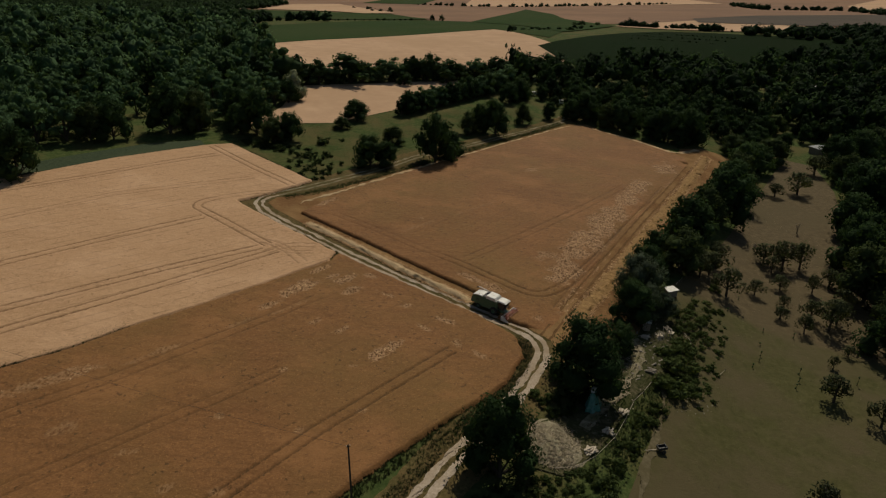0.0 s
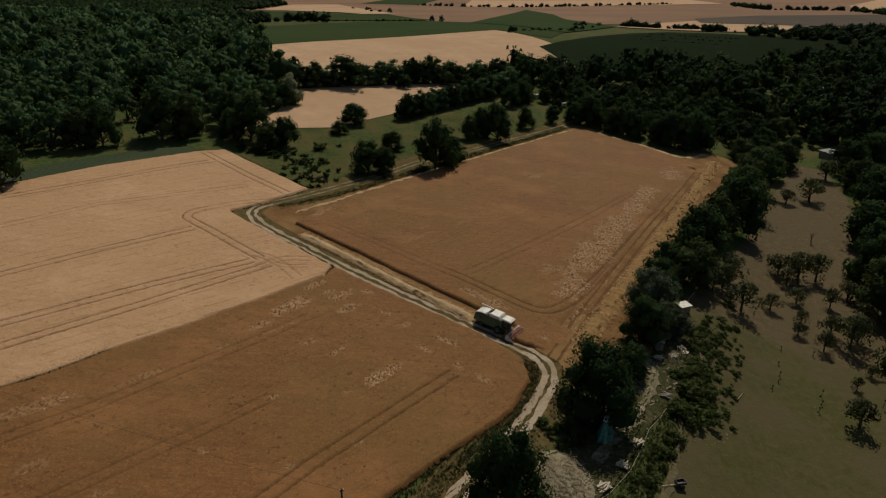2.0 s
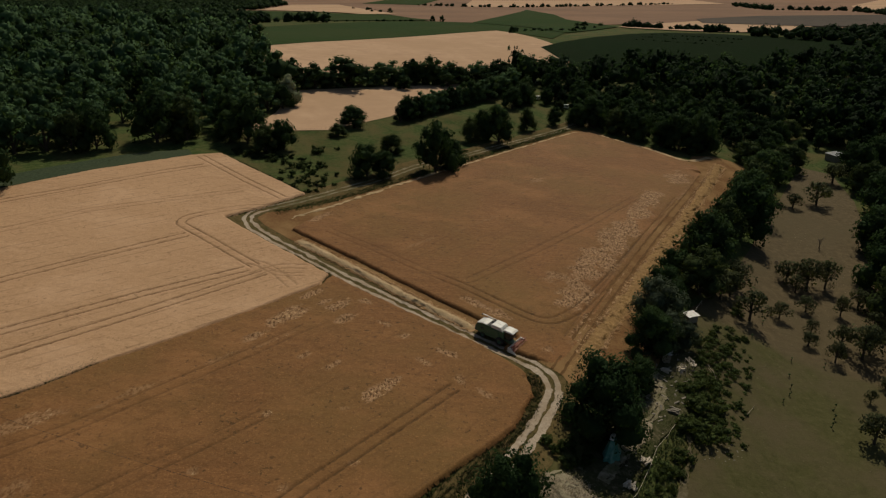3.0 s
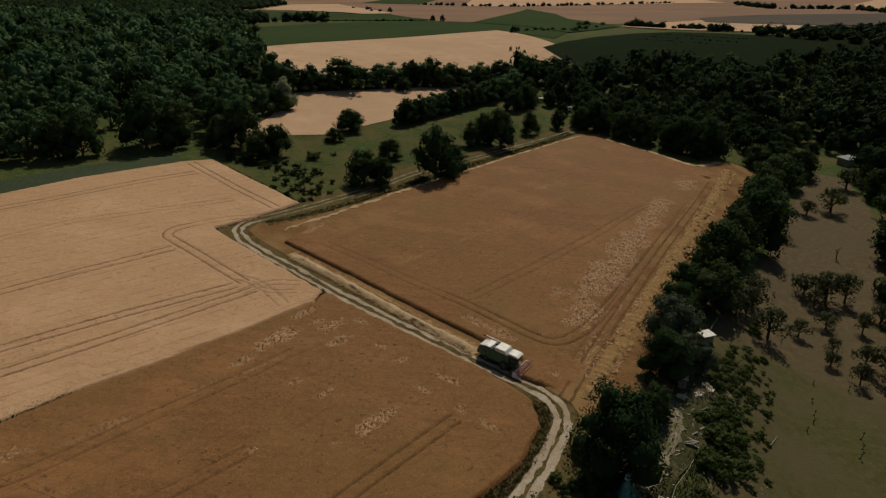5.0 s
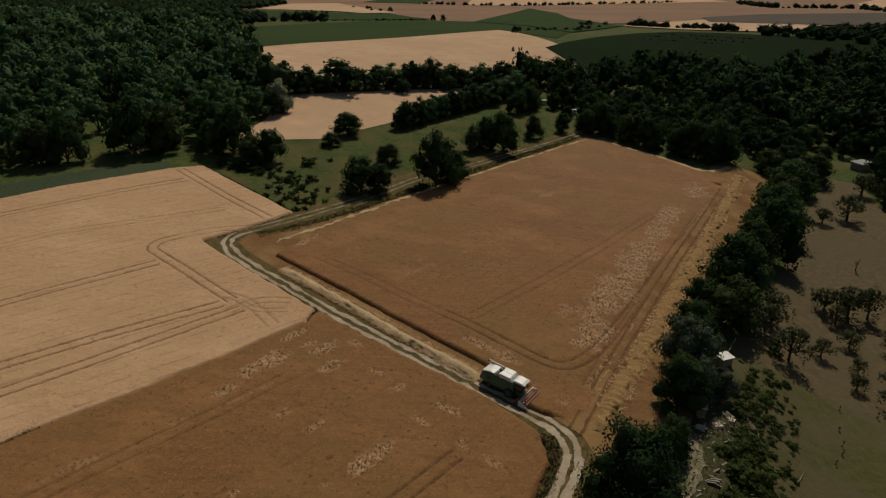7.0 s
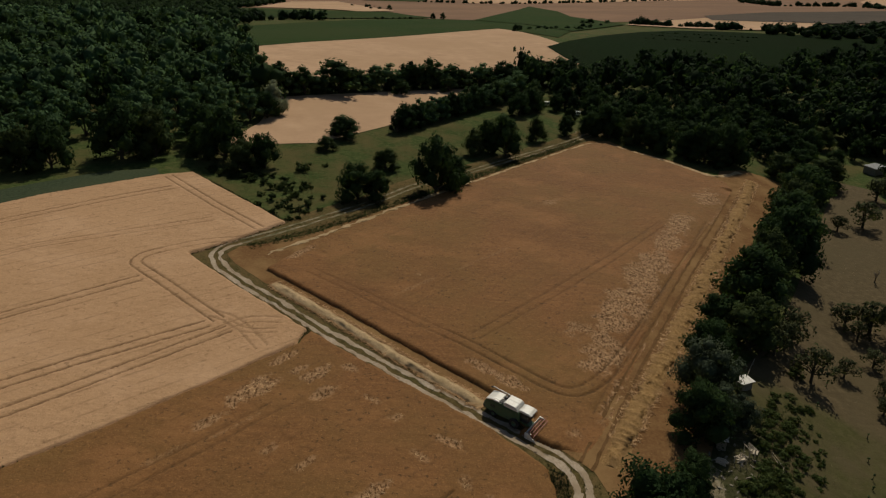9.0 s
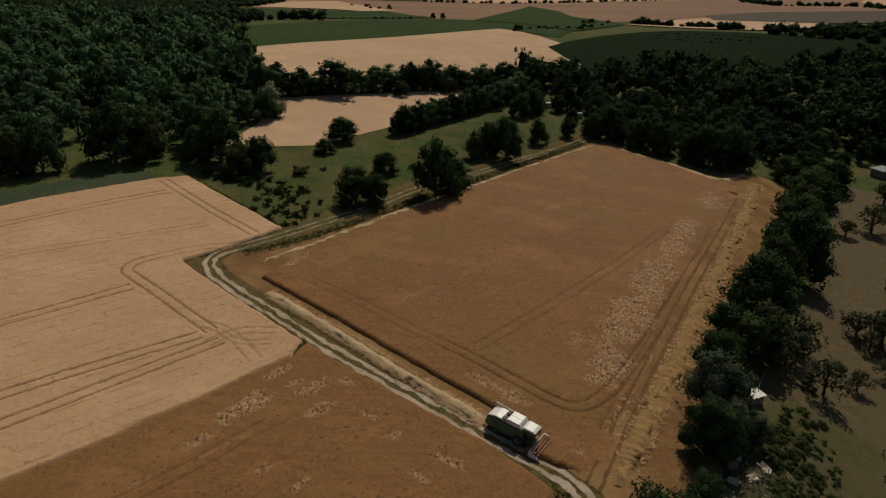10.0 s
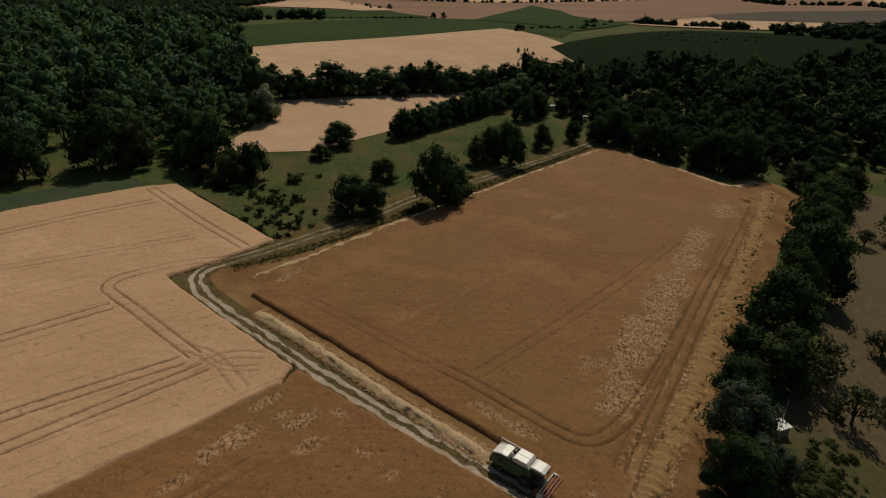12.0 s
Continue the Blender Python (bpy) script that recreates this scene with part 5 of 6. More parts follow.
def prism(profile, y0, y1, bevel=0.0, inset=0.0):
    """A side profile in x and z, drawn out across y; inset narrows the upper corners."""
    bm = bmesh.new()
    top, low = max(z for _, z in profile), min(z for _, z in profile)
    rings = []
    for y, sign in ((y0, 1), (y1, -1)):
        rings.append([bm.verts.new((x, y + sign * inset * (z - low) / (top - low + 1e-6), z)) for x, z in profile])
    n = len(profile)
    bm.faces.new(rings[0])
    bm.faces.new(rings[1][::-1])
    for k in range(n):
        bm.faces.new((rings[0][k], rings[1][k], rings[1][(k + 1) % n], rings[0][(k + 1) % n]))
    bmesh.ops.recalc_face_normals(bm, faces=bm.faces)
    if bevel:
        bmesh.ops.bevel(bm, geom=bm.edges[:], offset=bevel, segments=2, affect="EDGES", profile=0.6)
    return bm


def rod(a, b, r, sides=10, r2=None):
    bm = bmesh.new()
    tube(bm, a, b, r, r if r2 is None else r2, sides)
    bm.faces.new(bm.verts[:sides][::-1])
    return bm


def lathe(profile, sides=28):
    """A ring profile of (radius, y) turned about the y axis."""
    bm = bmesh.new()
    rings = [[bm.verts.new((r * math.cos(k * math.tau / sides), y, r * math.sin(k * math.tau / sides))) for k in range(sides)] for r, y in profile]
    for a, b in zip(rings, rings[1:]):
        for k in range(sides):
            bm.faces.new((a[k], a[(k + 1) % sides], b[(k + 1) % sides], b[k]))
    bmesh.ops.recalc_face_normals(bm, faces=bm.faces)
    for f in bm.faces:
        f.smooth = True
    return bm


def put(name, bm, mat, parent, label="", m=None):
    return part(name, from_bm(name, bm, mat), parent, label, m)


# ---- the combine harvester ----
def wheel(parent, x, y, r, w, name):
    bm = lathe([(r * 0.5, -w / 2 * 0.8), (r * 0.72, -w / 2), (r * 0.93, -w / 2), (r, -w / 2 * 0.7), (r, w / 2 * 0.7), (r * 0.93, w / 2), (r * 0.72, w / 2), (r * 0.5, w / 2 * 0.8)])
    for k in range(18):
        t = k * math.tau / 18
        for side in (-1, 1):
            box(bm, (math.cos(t + side * 0.08) * r, side * w * 0.22, math.sin(t + side * 0.08) * r), (0.05, w * 0.5, 0.08), (0, -math.degrees(t) , side * 22))
    hub = put(name, lathe([(0.02, -0.05), (r * 0.2, -0.05), (r * 0.24, w * 0.2), (r * 0.48, w * 0.3), (r * 0.56, w * 0.42), (r * 0.5, -w * 0.4), (r * 0.2, -w * 0.3), (0.02, -w * 0.3)]), GREEN_PAINT, parent, "dusty wheel rim", pose(x, y, r, 0, 0, 0 if y > 0 else 180))
    put("tyre", bm, RUBBER, hub, "black dusty lugged tyre")


def combine():
    c = tagged(new("combine_harvester"), "pale green and white combine harvester cutting the rye, dusty", "harvester")
    put("body", prism([(-6.0, 1.25), (-6.35, 2.0), (-6.0, 3.0), (-4.7, 3.3), (-1.6, 3.3), (0.35, 3.1), (0.75, 2.2), (0.7, 1.0), (-3.0, 0.85), (-5.2, 1.0)], -1.45, 1.45, 0.06, 0.12), GREEN_PAINT, c, "dull green side panels grey with dust")
    for y in (-1.47, 1.47):
        put("side_panel", prism([(-5.7, 1.5), (-5.8, 2.7), (-3.4, 2.95), (-3.3, 1.3)], y - 0.03, y + 0.03, 0.02), GREEN_PAINT, c)
        put("side_panel", prism([(-3.1, 1.3), (-3.2, 2.95), (-0.6, 2.95), (-0.1, 1.6), (-0.9, 1.3)], y - 0.04, y + 0.04, 0.02), GREEN_PAINT, c)
        put("vent_grille", boxes(*[((-4.5, y * 1.02, 2.0 + 0.1 * k), (0.9, 0.04, 0.05)) for k in range(6)]), DARK, c, "dark slatted vent")
    put("rear_hood", prism([(-6.15, 2.9), (-5.95, 3.15), (-4.7, 3.5), (-3.5, 3.5), (-3.5, 3.3), (-4.7, 3.3)], -1.4, 1.4, 0.05, 0.06), WHITE, c, "dusty white rear hood")
    put("engine_deck", boxes(((-2.95, 0, 3.36), (0.9, 2.3, 0.2)), ((-3.0, 0.5, 3.6), (0.5, 0.6, 0.4)), bevel=0.03), DARK, c, "dark engine deck")
    put("exhaust", rod((-3.05, -0.7, 3.4), (-3.05, -0.7, 4.1), 0.08), STEEL, c)
    put("air_intake", rod((-2.8, 0.95, 3.4), (-2.8, 0.95, 3.95), 0.18), DARK, c)
    tank = put("grain_tank", prism([(-2.45, 3.2), (-2.6, 3.75), (-0.1, 3.75), (0.25, 3.2)], -1.35, 1.35, 0.05), WHITE, c, "white grain tank")
    for s in (-1, 1):
        put("tank_lid", prism([(-2.55, 3.77), (-2.4, 3.95), (-0.3, 3.95), (-0.12, 3.77)], 0.03 * s, 1.3 * s, 0.03), WHITE, tank, "white tank lid")
    put("cab", prism([(0.75, 1.9), (0.6, 3.35), (2.15, 3.35), (2.5, 2.55), (2.1, 1.75)], -1.0, 1.0, 0.05, 0.08), GLASS, c, "dark tinted cab glass")
    for x, z, y in ((0.68, 2.6, 1.0), (2.3, 2.6, 0.98), (0.68, 2.6, -1.0), (2.3, 2.6, -0.98)):
        put("cab_post", boxes(((x, y, z), (0.09, 0.09, 1.6), (0, 6 if x < 1 else -12, 0))), DARK, c)
    put("cab_roof", prism([(0.35, 3.36), (0.3, 3.6), (0.8, 3.74), (2.2, 3.72), (2.75, 3.55), (2.7, 3.38)], -1.2, 1.2, 0.09, 0.08), WHITE, c, "bright white rounded cab roof")
    for y in (-0.9, -0.55, 0.55, 0.9):
        put("work_light", rod((2.68, y, 3.46), (2.8, y, 3.44), 0.09), STEEL, c)
    put("cab_floor", boxes(((1.3, 0, 1.72), (1.9, 2.3, 0.14)), bevel=0.03), DARK, c)
    for s in (-1, 1):
        put("mirror", boxes(((2.3, 1.5 * s, 2.75), (0.06, 0.3, 0.5)), ((2.3, 1.25 * s, 3.2), (0.04, 0.6, 0.04)), bevel=0.01), DARK, c)
    put("ladder", boxes(((1.0, 1.55, 1.1), (0.05, 0.05, 1.5)), ((1.5, 1.55, 1.1), (0.05, 0.05, 1.5)), *[((1.25, 1.55, 0.5 + 0.3 * k), (0.5, 0.12, 0.04)) for k in range(5)]), STEEL, c)
    put("hand_rail", boxes(((-3.9, -1.3, 3.85), (1.1, 0.04, 0.04)), ((-4.4, -1.3, 3.65), (0.04, 0.04, 0.4)), ((-3.4, -1.3, 3.65), (0.04, 0.04, 0.4))), STEEL, c)
    auger = put("unloading_auger", rod((-1.2, 1.5, 3.5), (-6.3, 1.45, 3.75), 0.12, 12), STEEL, c, "grey unloading tube folded back along the side")
    put("elbow", rod((-1.2, 1.5, 3.6), (-1.1, 1.4, 2.5), 0.15, 10), STEEL, auger)
    put("spout", rod((-6.25, 1.45, 3.78), (-6.6, 1.45, 3.5), 0.15, 10, 0.13), DARK, auger, "black rubber spout")
    for y in (-1.5, 1.5):
        wheel(c, 0, y, 0.92, 0.7, "front_wheel")
        wheel(c, -4.3, y * 0.85, 0.62, 0.45, "rear_wheel")
    put("rear_axle", rod((-4.3, -1.2, 0.65), (-4.3, 1.2, 0.65), 0.11), DARK, c)
    put("front_axle", rod((0, -1.4, 0.9), (0, 1.4, 0.9), 0.16), DARK, c)
    put("straw_chopper", prism([(-6.5, 0.9), (-6.55, 1.5), (-5.7, 1.7), (-5.4, 0.95)], -1.15, 1.15, 0.04), DARK, c, "dark straw chopper")
    put("feeder_house", prism([(0.7, 1.0), (1.0, 1.8), (2.9, 1.0), (2.85, 0.35)], -0.7, 0.7, 0.04), GREEN_PAINT, c)
    head = put("header", prism([(2.8, 0.2), (2.75, 1.15), (2.9, 1.2), (3.0, 0.3), (4.0, 0.14), (4.0, 0.08)], -2.65, 2.65, 0.0), WHITE, c, "wide cutting header with a pale frame")
    for s in (-1, 1):
        put("end_plate", prism([(2.7, 0.1), (2.7, 1.25), (3.4, 1.2), (4.5, 0.4), (4.9, 0.15), (4.0, 0.08)], 2.62 * s, 2.74 * s, 0.02), WHITE, head, "pale divider plate")
        put("reel_arm", rod((2.8, 2.5 * s, 1.25), (3.85, 2.5 * s, 1.2), 0.06, 6), STEEL, head)
    put("intake_auger", rod((3.25, -2.55, 0.55), (3.25, 2.55, 0.55), 0.24, 14), STEEL, head)
    put("cutter_bar", boxes(((4.05, 0, 0.11), (0.12, 5.2, 0.05)), *[((4.16, -2.55 + 0.17 * k, 0.11), (0.12, 0.04, 0.03)) for k in range(31)]), STEEL, head)
    reel = put("reel", rod((3.85, -2.5, 1.15), (3.85, 2.5, 1.15), 0.07, 8), RED_PAINT, head, "red reel with tine bars")
    for k in range(6):
        t = k * math.tau / 6 + 0.2
        x, z = 3.85 + 0.55 * math.cos(t), 1.15 + 0.55 * math.sin(t)
        put("tine_bar", boxes(((x, 0, z), (0.07, 5.0, 0.07)), *[((x, -2.4 + 0.3 * j, z - 0.14), (0.02, 0.02, 0.28)) for j in range(17)]), RED_PAINT, reel)
    for y in (-2.45, -0.85, 0.85, 2.45):
        bm = bmesh.new()
        for k in range(6):
            t = k * math.tau / 6 + 0.2
            tube(bm, (3.85, y, 1.15), (3.85 + 0.55 * math.cos(t), y, 1.15 + 0.55 * math.sin(t)), 0.035, 0.03, 5)
        put("reel_spider", bm, RED_PAINT, reel)
    return c


combine().matrix_basis = pose(14.2, 109.6, ground_z(14.2, 109.6) + 0.1, 0.5, 6.6, -36.0) @ Matrix.Scale(0.85, 4)


# ---- pole and wire ----
def utility_pole(x, y, h):
    p = tagged(new("utility_pole"), "slim dark wooden pole standing in the rye", "pole")
    put("post", rod((0, 0, -0.5), (0, 0, h), 0.15, 10, 0.1), BARK, p)
    put("crossbar", boxes(((0, 0, h - 0.25), (0.5, 0.08, 0.1), (0, 0, 20))), BARK, p)
    for s in (-1, 1):
        put("insulator", rod((0.2 * s, 0.07 * s, h - 0.2), (0.2 * s, 0.07 * s, h - 0.03), 0.04, 6), WHITE, p)
    p.matrix_basis = pose(x, y, ground_z(x, y))
    return p


utility_pole(-9.1, 59.0, 10.0)
utility_pole(-92, 87, 10.0)
bm = bmesh.new()
a, b = Vector((-9.1, 59.0, ground_z(-9.1, 59) + 9.8)), Vector((-92, 87, ground_z(-92, 87) + 9.8))
for k in range(24):
    u, w = k / 24, (k + 1) / 24
    tube(bm, a.lerp(b, u) - Vector((0, 0, 6 * u * (1 - u))), a.lerp(b, w) - Vector((0, 0, 6 * w * (1 - w))), 0.018, 0.018, 4)
tagged(new("overhead_wire", from_bm("overhead_wire", bm, DARK)), "thin dark wire sagging from the wooden pole", "wire")


# ---- garden plots beside the hedge ----
def upright(ob, x, y, turn=0, lift=0.0):
    ob.matrix_basis = pose(x, y, ground_z(x, y) + lift, 0, 0, turn)
    return ob


sheet("garden_ground", "trodden pale earth and dry grass between garden plots", "ground",
      [(15, 68), (19.5, 66.5), (26, 72), (31, 79), (36, 86), (41.5, 91.5), (46, 99), (51, 108), (54, 120), (48, 116), (41, 104), (35, 97), (29, 88), (22, 80), (15.5, 76)], PALE_EARTH, 0.14, 3, 0.12)
tagged(new("path", strip_mesh("path", [(24.8, 76.5), (26.8, 78.9), (30.0, 83.1), (34.1, 87.9), (38.4, 94.0), (41, 100)], -0.6, 0.75, GARDEN_EARTH, 0.3, 0.4, 0.7, 0.0, 21)), "pale sandy garden path", "path", kind="structure")
tagged(new("path", strip_mesh("path", [(41.5, 88.5), (39.8, 84.1), (36.6, 77.1), (31.7, 68.3), (29, 62)], -0.4, 0.4, WORN, 0.24, 0.5, 0.6, 0.0, 22)), "narrow trodden path in the dry grass", "path", kind="structure")
tagged(new("path", strip_mesh("path", [(37.5, 80.5), (34.0, 73.5), (30.5, 67.5)], -0.2, 0.2, WORN, 0.24, 0.5, 0.4, 0.0, 23)), "narrow trodden path in the dry grass", "path", kind="structure")
STONE_REED = ground_material("bleached_reeds", ((0.14, 0.12, 0.065), (0.24, 0.2, 0.125), (0.38, 0.33, 0.23)), 1.2, 0.5, (0.34, 0.3, 0.2), 0.9, 0.15)


def heap(x, y, rx, ry, h, seed):
    """A low lumpy mound."""
    r = np.random.default_rng(seed)
    u, t = np.meshgrid(np.linspace(0, 1, 9), np.linspace(0, math.tau, 26))
    k = u * (1 + 0.12 * np.sin(3 * t + seed))
    px, py = x + rx * k * np.cos(t), y + ry * k * np.sin(t)
    pz = land(px, py) + h * (1 - u**2) * (0.8 + 0.4 * value_noise(px, py, 0.8, seed)) - 0.05 * u
    return mesh_np("heap", np.stack([px, py, pz], -1).reshape(-1, 3), grid_faces(9, 26)[:, ::-1], STONE_REED)


tagged(new("reed_heap", heap(19.2, 72.6, 4.6, 5.6, 0.9, 3)), "low heap of pale dry reeds and cut grass", "heap", kind="stuff")
tufts("dry_reeds", "heap of pale dry reeds and cut grass", scatter([(14.6, 69.8), (17.4, 67), (22, 68.4), (24.4, 74), (22, 78.6), (16.2, 77.6)], 0.5, 31, 620), DRY_BLADES, 0.5, 32, 9, 0.9,
      lambda x, y: 0.9 * np.clip(1 - ((x - 19.2) / 4.6) ** 2 - ((y - 72.6) / 5.6) ** 2, 0, 1))
tufts("garden_weeds", "green weeds and rough grass in the garden plots", scatter([(22, 74), (28, 76), (40, 92), (53, 116), (60, 118), (52, 100), (40, 82), (30, 70)], 0.55, 33, 3600), LEAF_SHRUB, 0.55, 34, 6)


def garden_shed(x, y, w, d, h, turn, label, roof=None):
    s = tagged(new("garden_shed"), label, "shed")
    for yy in (-d / 2, d / 2):
        put("wall", boxes(((0, yy, h / 2), (w, 0.06, h))), WOOD_GREY, s)
    for xx in (-w / 2, w / 2):
        put("wall", boxes(((xx, 0, h / 2), (0.06, d - 0.1, h))), WOOD_GREY, s)
    put("door", boxes(((0.1, -d / 2 - 0.05, h * 0.45), (0.8, 0.05, h * 0.88))), WOOD_GREY, s, "weathered plank door")
    n = 9
    for k in range(n):
        put("roof_sheet", boxes((((k - (n - 1) / 2) * (w + 0.5) / n, 0, h + 0.18 + 0.02 * (k % 2)), ((w + 0.5) / n + 0.01, d + 0.6, 0.05), (5, 0, 0))), roof or SHEET_ROOF, s)
    return upright(s, x, y, turn)


garden_shed(53.5, 121.5, 2.2, 1.6, 1.5, 20, "small grey shed with a pale sheet roof in the hedge")
garden_shed(43.6, 106.6, 1.3, 1.1, 1.8, -25, "small garden hut with a white sheet roof")
garden_shed(162, 256.5, 6.5, 4.5, 2.6, 25, "long low shed with a grey roof among trees", GREY_ROOF)
garden_shed(221, 370, 6, 4, 3, 10, "hut with a bright white roof in the wood")
garden_shed(143, 286.5, 2.6, 2.0, 2.2, 35, "small hut with a white roof behind the hedge")


def frame_shelter(x, y, w, d, h, turn):
    s = tagged(new("pergola"), "rickety pale wooden frame in the garden plot", "pergola", "pergolas")
    for xx in (-w / 2, w / 2):
        for yy in (-d / 2, d / 2):
            put("post", boxes(((xx, yy, h / 2), (0.09, 0.09, h))), WOOD_PALE, s)
        put("rail", boxes(((xx, 0, h), (0.08, d + 0.2, 0.08))), WOOD_PALE, s)
    for k in range(4):
        put("slat", boxes(((-w / 2 + w * k / 3, 0, h + 0.08), (0.1, d * (0.6 + 0.2 * k), 0.03), (3 * k, 5 - 4 * k, 9 * k - 14))), WOOD_GREY, s)
    return upright(s, x, y, turn)


for x, y, w, d, h, t in ((45.2, 103.6, 1.3, 1.0, 1.4, 30), (47.4, 105.6, 0.9, 1.3, 1.6, 10)):
    frame_shelter(x, y, w, d, h, t)


def plank_stack(x, y, turn, n, long, label, mat, name="plank_stack", piece="plank"):
    s = tagged(new(name), label, "wood pile", "wood piles")
    r = random.Random(int(x * 10))
    for k in range(n):
        layer = k // 5
        put(piece, boxes(((r.uniform(-0.3, 0.3), (k % 5 - 2) * 0.3 + r.uniform(-0.1, 0.1), 0.1 + layer * 0.17), (long * r.uniform(0.6, 1.1), 0.2, 0.13), (r.uniform(-6, 6), r.uniform(-6, 6), r.uniform(-22, 22))), bevel=0.02), mat, s)
    return upright(s, x, y, turn, 0.12)


plank_stack(28.3, 76.0, 50, 16, 1.5, "untidy pile of split pale logs on the bank", WOOD_PALE, "log_pile", "log")
plank_stack(24.4, 71.6, 40, 18, 1.8, "untidy pile of split pale logs on the bank", WOOD_PALE, "log_pile", "log")
plank_stack(31.9, 81.0, 48, 12, 1.5, "low stack of pale planks beside the path", WOOD_PALE)
plank_stack(38.0, 101.0, 20, 15, 2.0, "heap of weathered boards in the garden plot", WOOD_GREY)
plank_stack(40.2, 92.8, -20, 12, 1.8, "heap of weathered boards in the garden plot", WOOD_GREY)
plank_stack(45.4, 104.4, 15, 12, 1.4, "loose stack of pale boards between the garden huts", WOOD_PALE)
plank_stack(48.4, 106.4, 70, 9, 1.2, "loose stack of pale boards between the garden huts", WOOD_PALE)
plank_stack(42.4, 103.6, -30, 12, 1.5, "loose stack of pale boards between the garden huts", WOOD_PALE)
plank_stack(36.4, 96.0, 60, 10, 1.6, "heap of weathered boards in the garden plot", WOOD_GREY)


def tarp_cover():
    t = tagged(new("tarpaulin_cover"), "dark green tarpaulin hung over a tall stack beside the tree", "tarpaulin")
    bm = bmesh.new()
    rows = []
    for j in range(9):
        u = j / 8
        ring = []
        for k in range(28):
            a = k * math.tau / 28
            fold = 1 + 0.16 * u * math.sin(7 * a + 2 * u) + 0.05 * math.sin(17 * a)
            rad = (0.18 + 1.15 * u**0.8) * fold
            ring.append(bm.verts.new((1.3 * rad * math.cos(a), 0.8 * rad * math.sin(a), 3.1 * (1 - u) + 0.08 * math.sin(3 * a))))
        rows.append(ring)
    for p, q in zip(rows, rows[1:]):
        for k in range(28):
            bm.faces.new((p[k], q[k], q[(k + 1) % 28], p[(k + 1) % 28])).smooth = True
    bm.faces.new(rows[0])
    put("cover", bm, TARP, t)
    put("ridge_flap", prism([(-0.9, 2.9), (-0.4, 3.25), (0.3, 3.1), (0.35, 3.0), (-0.4, 3.1), (-0.85, 2.8)], -0.25, 0.25, 0.02), SHEET_ROOF, t, "pale flap along the top")
    t.matrix_basis = pose(27.3, 82.0, ground_z(27.3, 82.0), 0, 0, 60) @ Matrix.Scale(1.2, 4)
    return t


tarp_cover()


def rubble(name, label, outline, gap, seed, mat, size):
    """Loose bits of board and stone lying about, as one scatter."""
    r = random.Random(seed)
    bm = bmesh.new()
    for x, y in scatter(outline, gap, seed, 260):
        k = size * r.uniform(0.4, 1.4)
        box(bm, (x, y, ground_z(x, y) + 0.2), (k * r.uniform(0.6, 2.2), k * 0.45, k * 0.3), (r.uniform(-25, 25), r.uniform(-25, 25), r.uniform(0, 180)))
    return tagged(new(name, from_bm(name, bm, mat)), label, "rubble", kind="stuff")


rubble("loose_boards", "loose grey boards and sticks strewn over the plots", [(33, 93), (37, 90), (42, 94), (48, 104), (50, 112), (45, 110), (38, 101)], 1.25, 51, WOOD_GREY, 0.55)
rubble("rubble", "pale stones and broken boards strewn beside the path", [(24, 75), (28, 74), (36, 84), (41, 91), (38, 95), (31, 87)], 1.7, 52, WOOD_PALE, 0.3)
for line, a, b, seed in (([(36, 92), (38.5, 96), (39.5, 100.5), (41, 104.5)], -0.9, 1.0, 24), ([(26.2, 78.6), (29.5, 82.5), (34, 87)], -0.9, 0.9, 25)):
    tagged(new("garden_earth", strip_mesh("garden_earth", line, a, b, GARDEN_EARTH, 0.22, 0.35, 1.6, 0.0, seed)), "bare pale trodden earth between the garden plots", "ground", kind="structure")
tufts("garden_weeds", "weeds growing over the trodden earth", scatter([(26, 76), (30, 77), (37, 88), (43, 96), (43, 104), (38, 104), (33, 90), (27, 83)], 0.8, 46, 420), LEAF_SHRUB, 0.5, 47, 7)
rubble("rubble", "pale stones on the bank under the hedge", [(41, 83), (46, 83), (50, 87), (46, 89)], 0.8, 53, STONE, 0.2)


def rope_fence(line, h, label, rails):
    f = tagged(new("fence"), label, "fence")
    for k, (x, y) in enumerate(line):
        put("post", rod((x, y, ground_z(x, y) - 0.2), (x, y, ground_z(x, y) + h), 0.05, 6), WOOD_GREY, f)
    for (ax, ay), (bx, by) in zip(line, line[1:]):
        for z in rails:
            put("rail", rod((ax, ay, ground_z(ax, ay) + z), (bx, by, ground_z(bx, by) + z), 0.024, 5), WOOD_PALE, f)
    return f


rope_fence([(18.4, 67.2), (21.6, 67.7), (24.9, 70.0), (28.9, 74.3), (31.8, 78.8), (34.4, 83.3), (37, 86.2), (39, 88.8)], 0.9, "low pale rail fence along the garden bank", (0.85,))
rope_fence([(50.4, 101.2), (51.6, 103.6), (51.2, 106.2)], 1.0, "short pale rail fence at the plot's end", (0.5, 0.95))
rope_fence([(55, 123.5), (58.5, 128.5)], 1.4, "leaning pale rail beside the shed", (1.35,))
rope_fence([(54.1, 95.8), (56.5, 98.4)], 0.6, "thin pale branch rail lying in the grass", (0.5,))
rope_fence([(55, 268), (60, 271.5), (65, 277)], 1.1, "pale wooden paddock rail at the field's corner", (0.5, 1.0))
rope_fence([(57, 266.5), (61, 268.5), (66, 269)], 1.1, "pale wooden paddock rail at the field's corner", (0.5, 1.0))


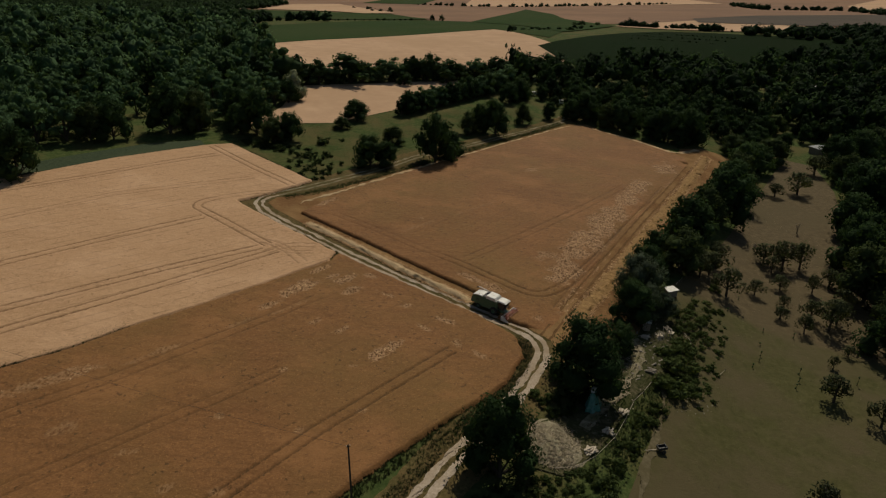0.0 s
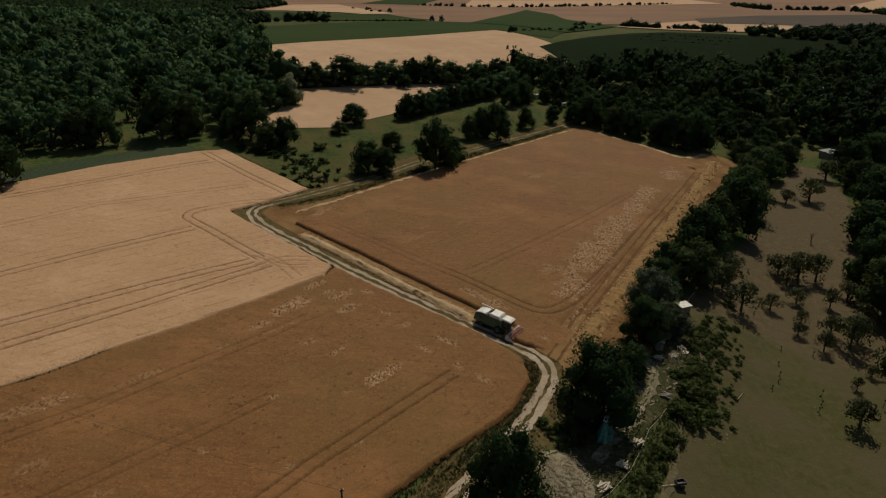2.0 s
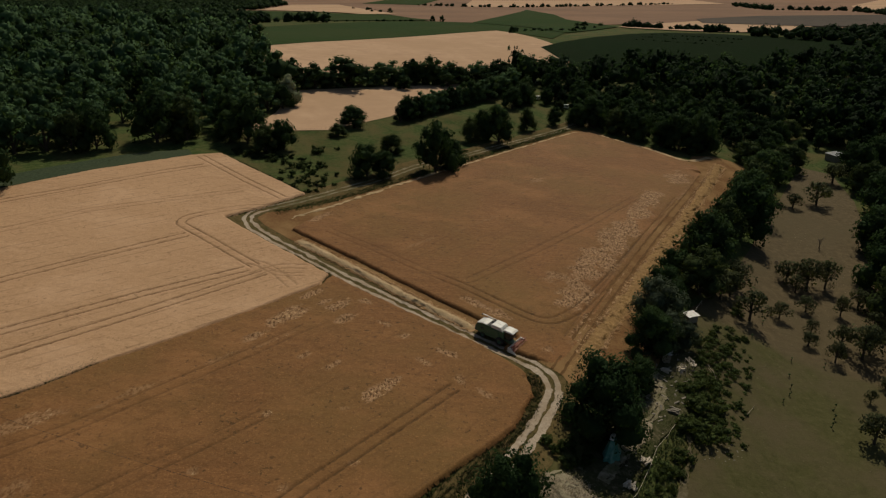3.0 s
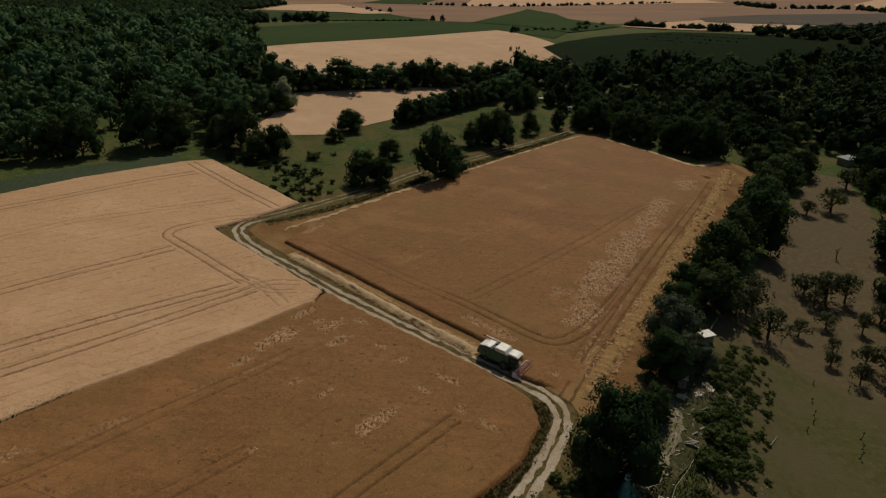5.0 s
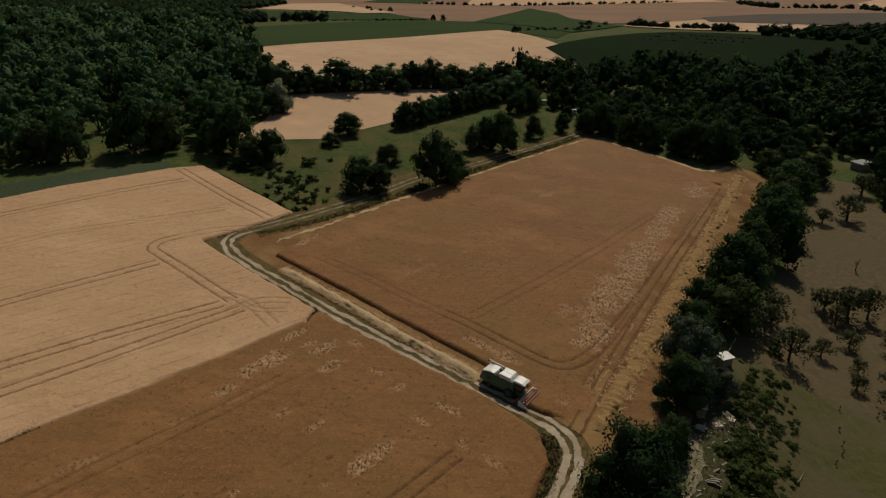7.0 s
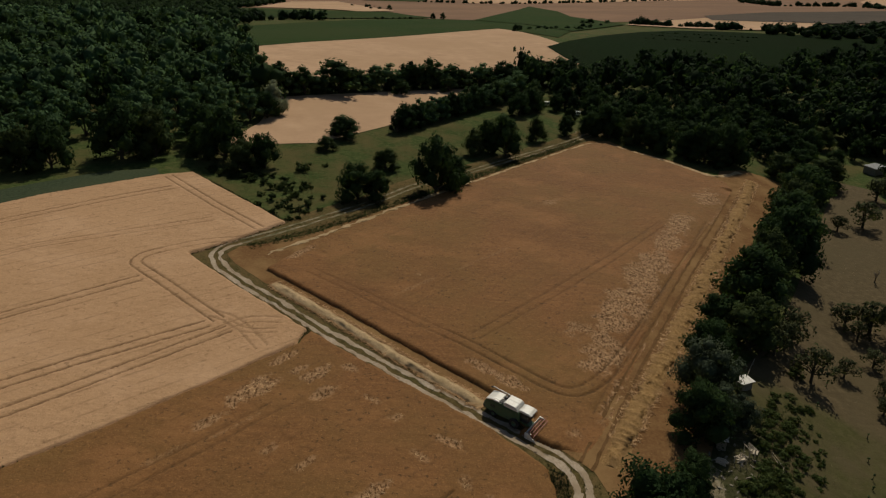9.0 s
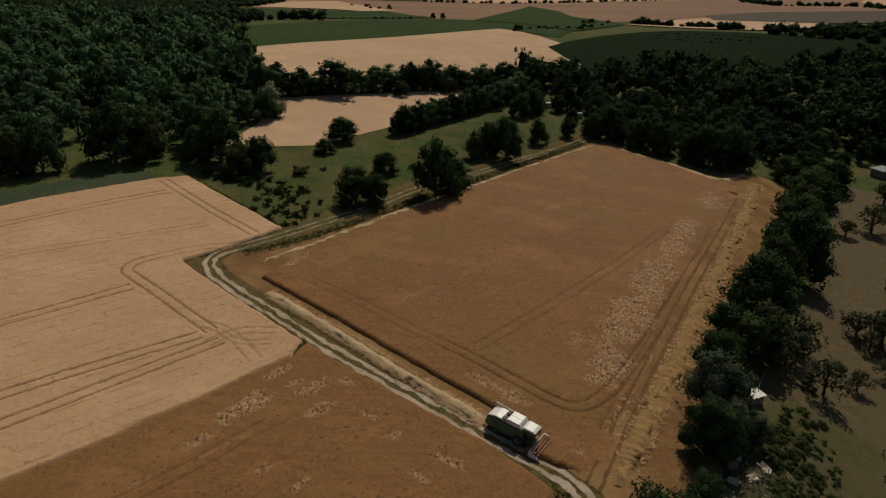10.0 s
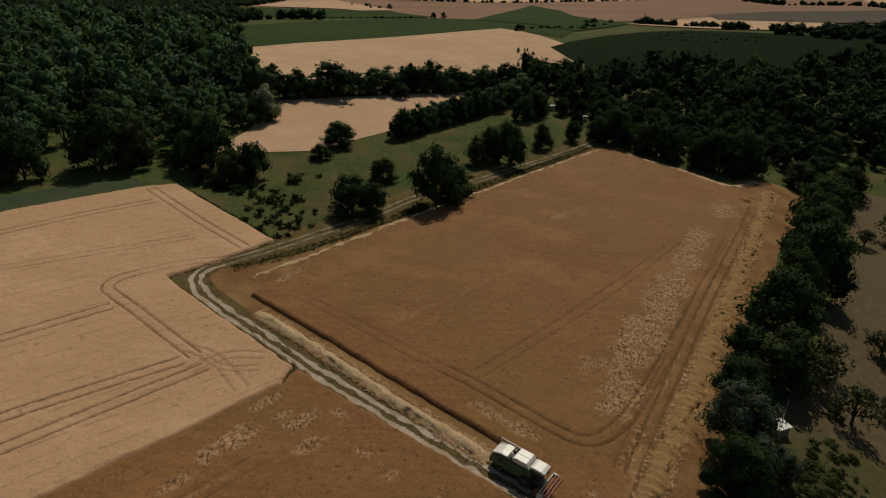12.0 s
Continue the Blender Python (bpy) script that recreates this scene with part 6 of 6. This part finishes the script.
def cart():
    c = tagged(new("garden_cart"), "small dark two-wheeled cart standing in dry grass", "cart")
    put("tray", boxes(((0, 0, 0.75), (1.4, 0.9, 0.08)), ((0.68, 0, 0.95), (0.06, 0.9, 0.4)), ((-0.68, 0, 0.95), (0.06, 0.9, 0.4)), ((0, 0.43, 0.95), (1.4, 0.05, 0.4)), ((0, -0.43, 0.95), (1.4, 0.05, 0.4))), DARK, c)
    put("shaft", boxes(((-1.7, 0, 0.72), (2.2, 0.08, 0.08), (0, 4, 0))), WOOD_PALE, c, "pale shaft")
    for s in (-1, 1):
        put("wheel", lathe([(0.05, -0.05), (0.35, -0.06), (0.38, 0), (0.35, 0.06), (0.05, 0.05)], 16), DARK, c, "", pose(0.1, 0.55 * s, 0.38))
    put("hoop", rod((0.5, -0.4, 1.0), (0.5, 0.4, 1.5), 0.03, 6), STEEL, c)
    return upright(c, 35.9, 73.4, 10)


cart()


def caravan(x, y, turn, k=1.0):
    c = tagged(new("caravan"), "white caravan parked under the trees", "caravan", "caravans")
    put("body", prism([(-2.3, 0.6), (-2.5, 1.4), (-2.1, 2.5), (1.9, 2.55), (2.4, 1.9), (2.2, 0.6)], -1.1, 1.1, 0.1), WHITE, c)
    for s in (-1, 1):
        put("window", boxes(((-0.9, 1.11 * s, 1.75), (1.1, 0.04, 0.6)), ((0.9, 1.11 * s, 1.75), (0.9, 0.04, 0.6)), bevel=0.01), GLASS, c)
        put("wheel", lathe([(0.05, -0.09), (0.3, -0.1), (0.33, 0), (0.3, 0.1), (0.05, 0.09)], 14), RUBBER, c, "", pose(0, 0.95 * s, 0.33))
    put("drawbar", boxes(((3.0, 0, 0.55), (1.4, 0.1, 0.1))), STEEL, c)
    upright(c, x, y, turn)
    c.matrix_basis = c.matrix_basis @ Matrix.Scale(k, 4)
    return c


caravan(50.6, 308.5, 15, 0.8)
caravan(61.1, 296, -20, 0.75)
caravan(167.5, 254.5, 30)


def post(x, y, h, lean):
    p = tagged(new("sapling_stake"), "thin stake with a young dark sapling in the dry grass", "sapling", "saplings")
    put("stake", rod((0, 0, -0.2), (0.15 * lean, 0, h), 0.04, 6), BARK, p)
    v, f, o = crown_arrays([(0.1 * lean, 0, h * 0.85, 0.2), (0, 0.1, h * 0.2, 0.16)], 50, 0.09, int(x * 7), 0.5)
    part("leaves", mesh_np("leaves", v, f, LEAF_OLIVE, outward=o), p)
    return upright(p, x, y)


for x, y, h, lean in ((69.5, 96.4, 1.3, 1), (72.4, 100.9, 1.8, 2), (71.2, 98.6, 1.2, 1), (63.6, 101.8, 1.1, 0), (67.2, 106.2, 1.4, 1), (72.1, 115.4, 1.2, 0), (78.1, 114.1, 1.4, 1), (66, 104.2, 0.9, 0), (69, 110, 1.0, -1), (82.6, 98.5, 2.2, 1), (66.5, 121, 1.0, 0), (71.8, 127.5, 1.1, 1)):
    post(x, y, h, lean)


def dead_tree(x, y, turn, label):
    """A broken, nearly bare tree: crooked limbs that fork twice."""
    t = tagged(new("dead_tree"), label, "tree")
    r = random.Random(int(x))
    bm = bmesh.new()

    def limb(a, d, length, girth, depth):
        b = a + d * length
        tube(bm, a, b, girth, girth * 0.6, 6)
        if depth:
            for _ in range(3):
                n = (d + Vector((r.uniform(-0.8, 0.8), r.uniform(-0.8, 0.8), r.uniform(-0.2, 0.6)))).normalized()
                limb(b, n, length * r.uniform(0.5, 0.8), girth * 0.55, depth - 1)

    limb(Vector((0, 0, -0.2)), Vector((-0.5, 0, 0.8)).normalized(), 1.7, 0.2, 3)
    put("branches", bm, WOOD_GREY, t)
    return upright(t, x, y, turn)


dead_tree(90.0, 155.5, 0, "broken bare tree leaning over the orchard grass")
dead_tree(58.2, 68.8, 120, "bare twiggy old tree in the orchard")
dead_tree(109, 172, 60, "broken bare limb at the orchard's far edge")
dead_tree(98, 141, 150, "broken bare limb lying in the orchard")
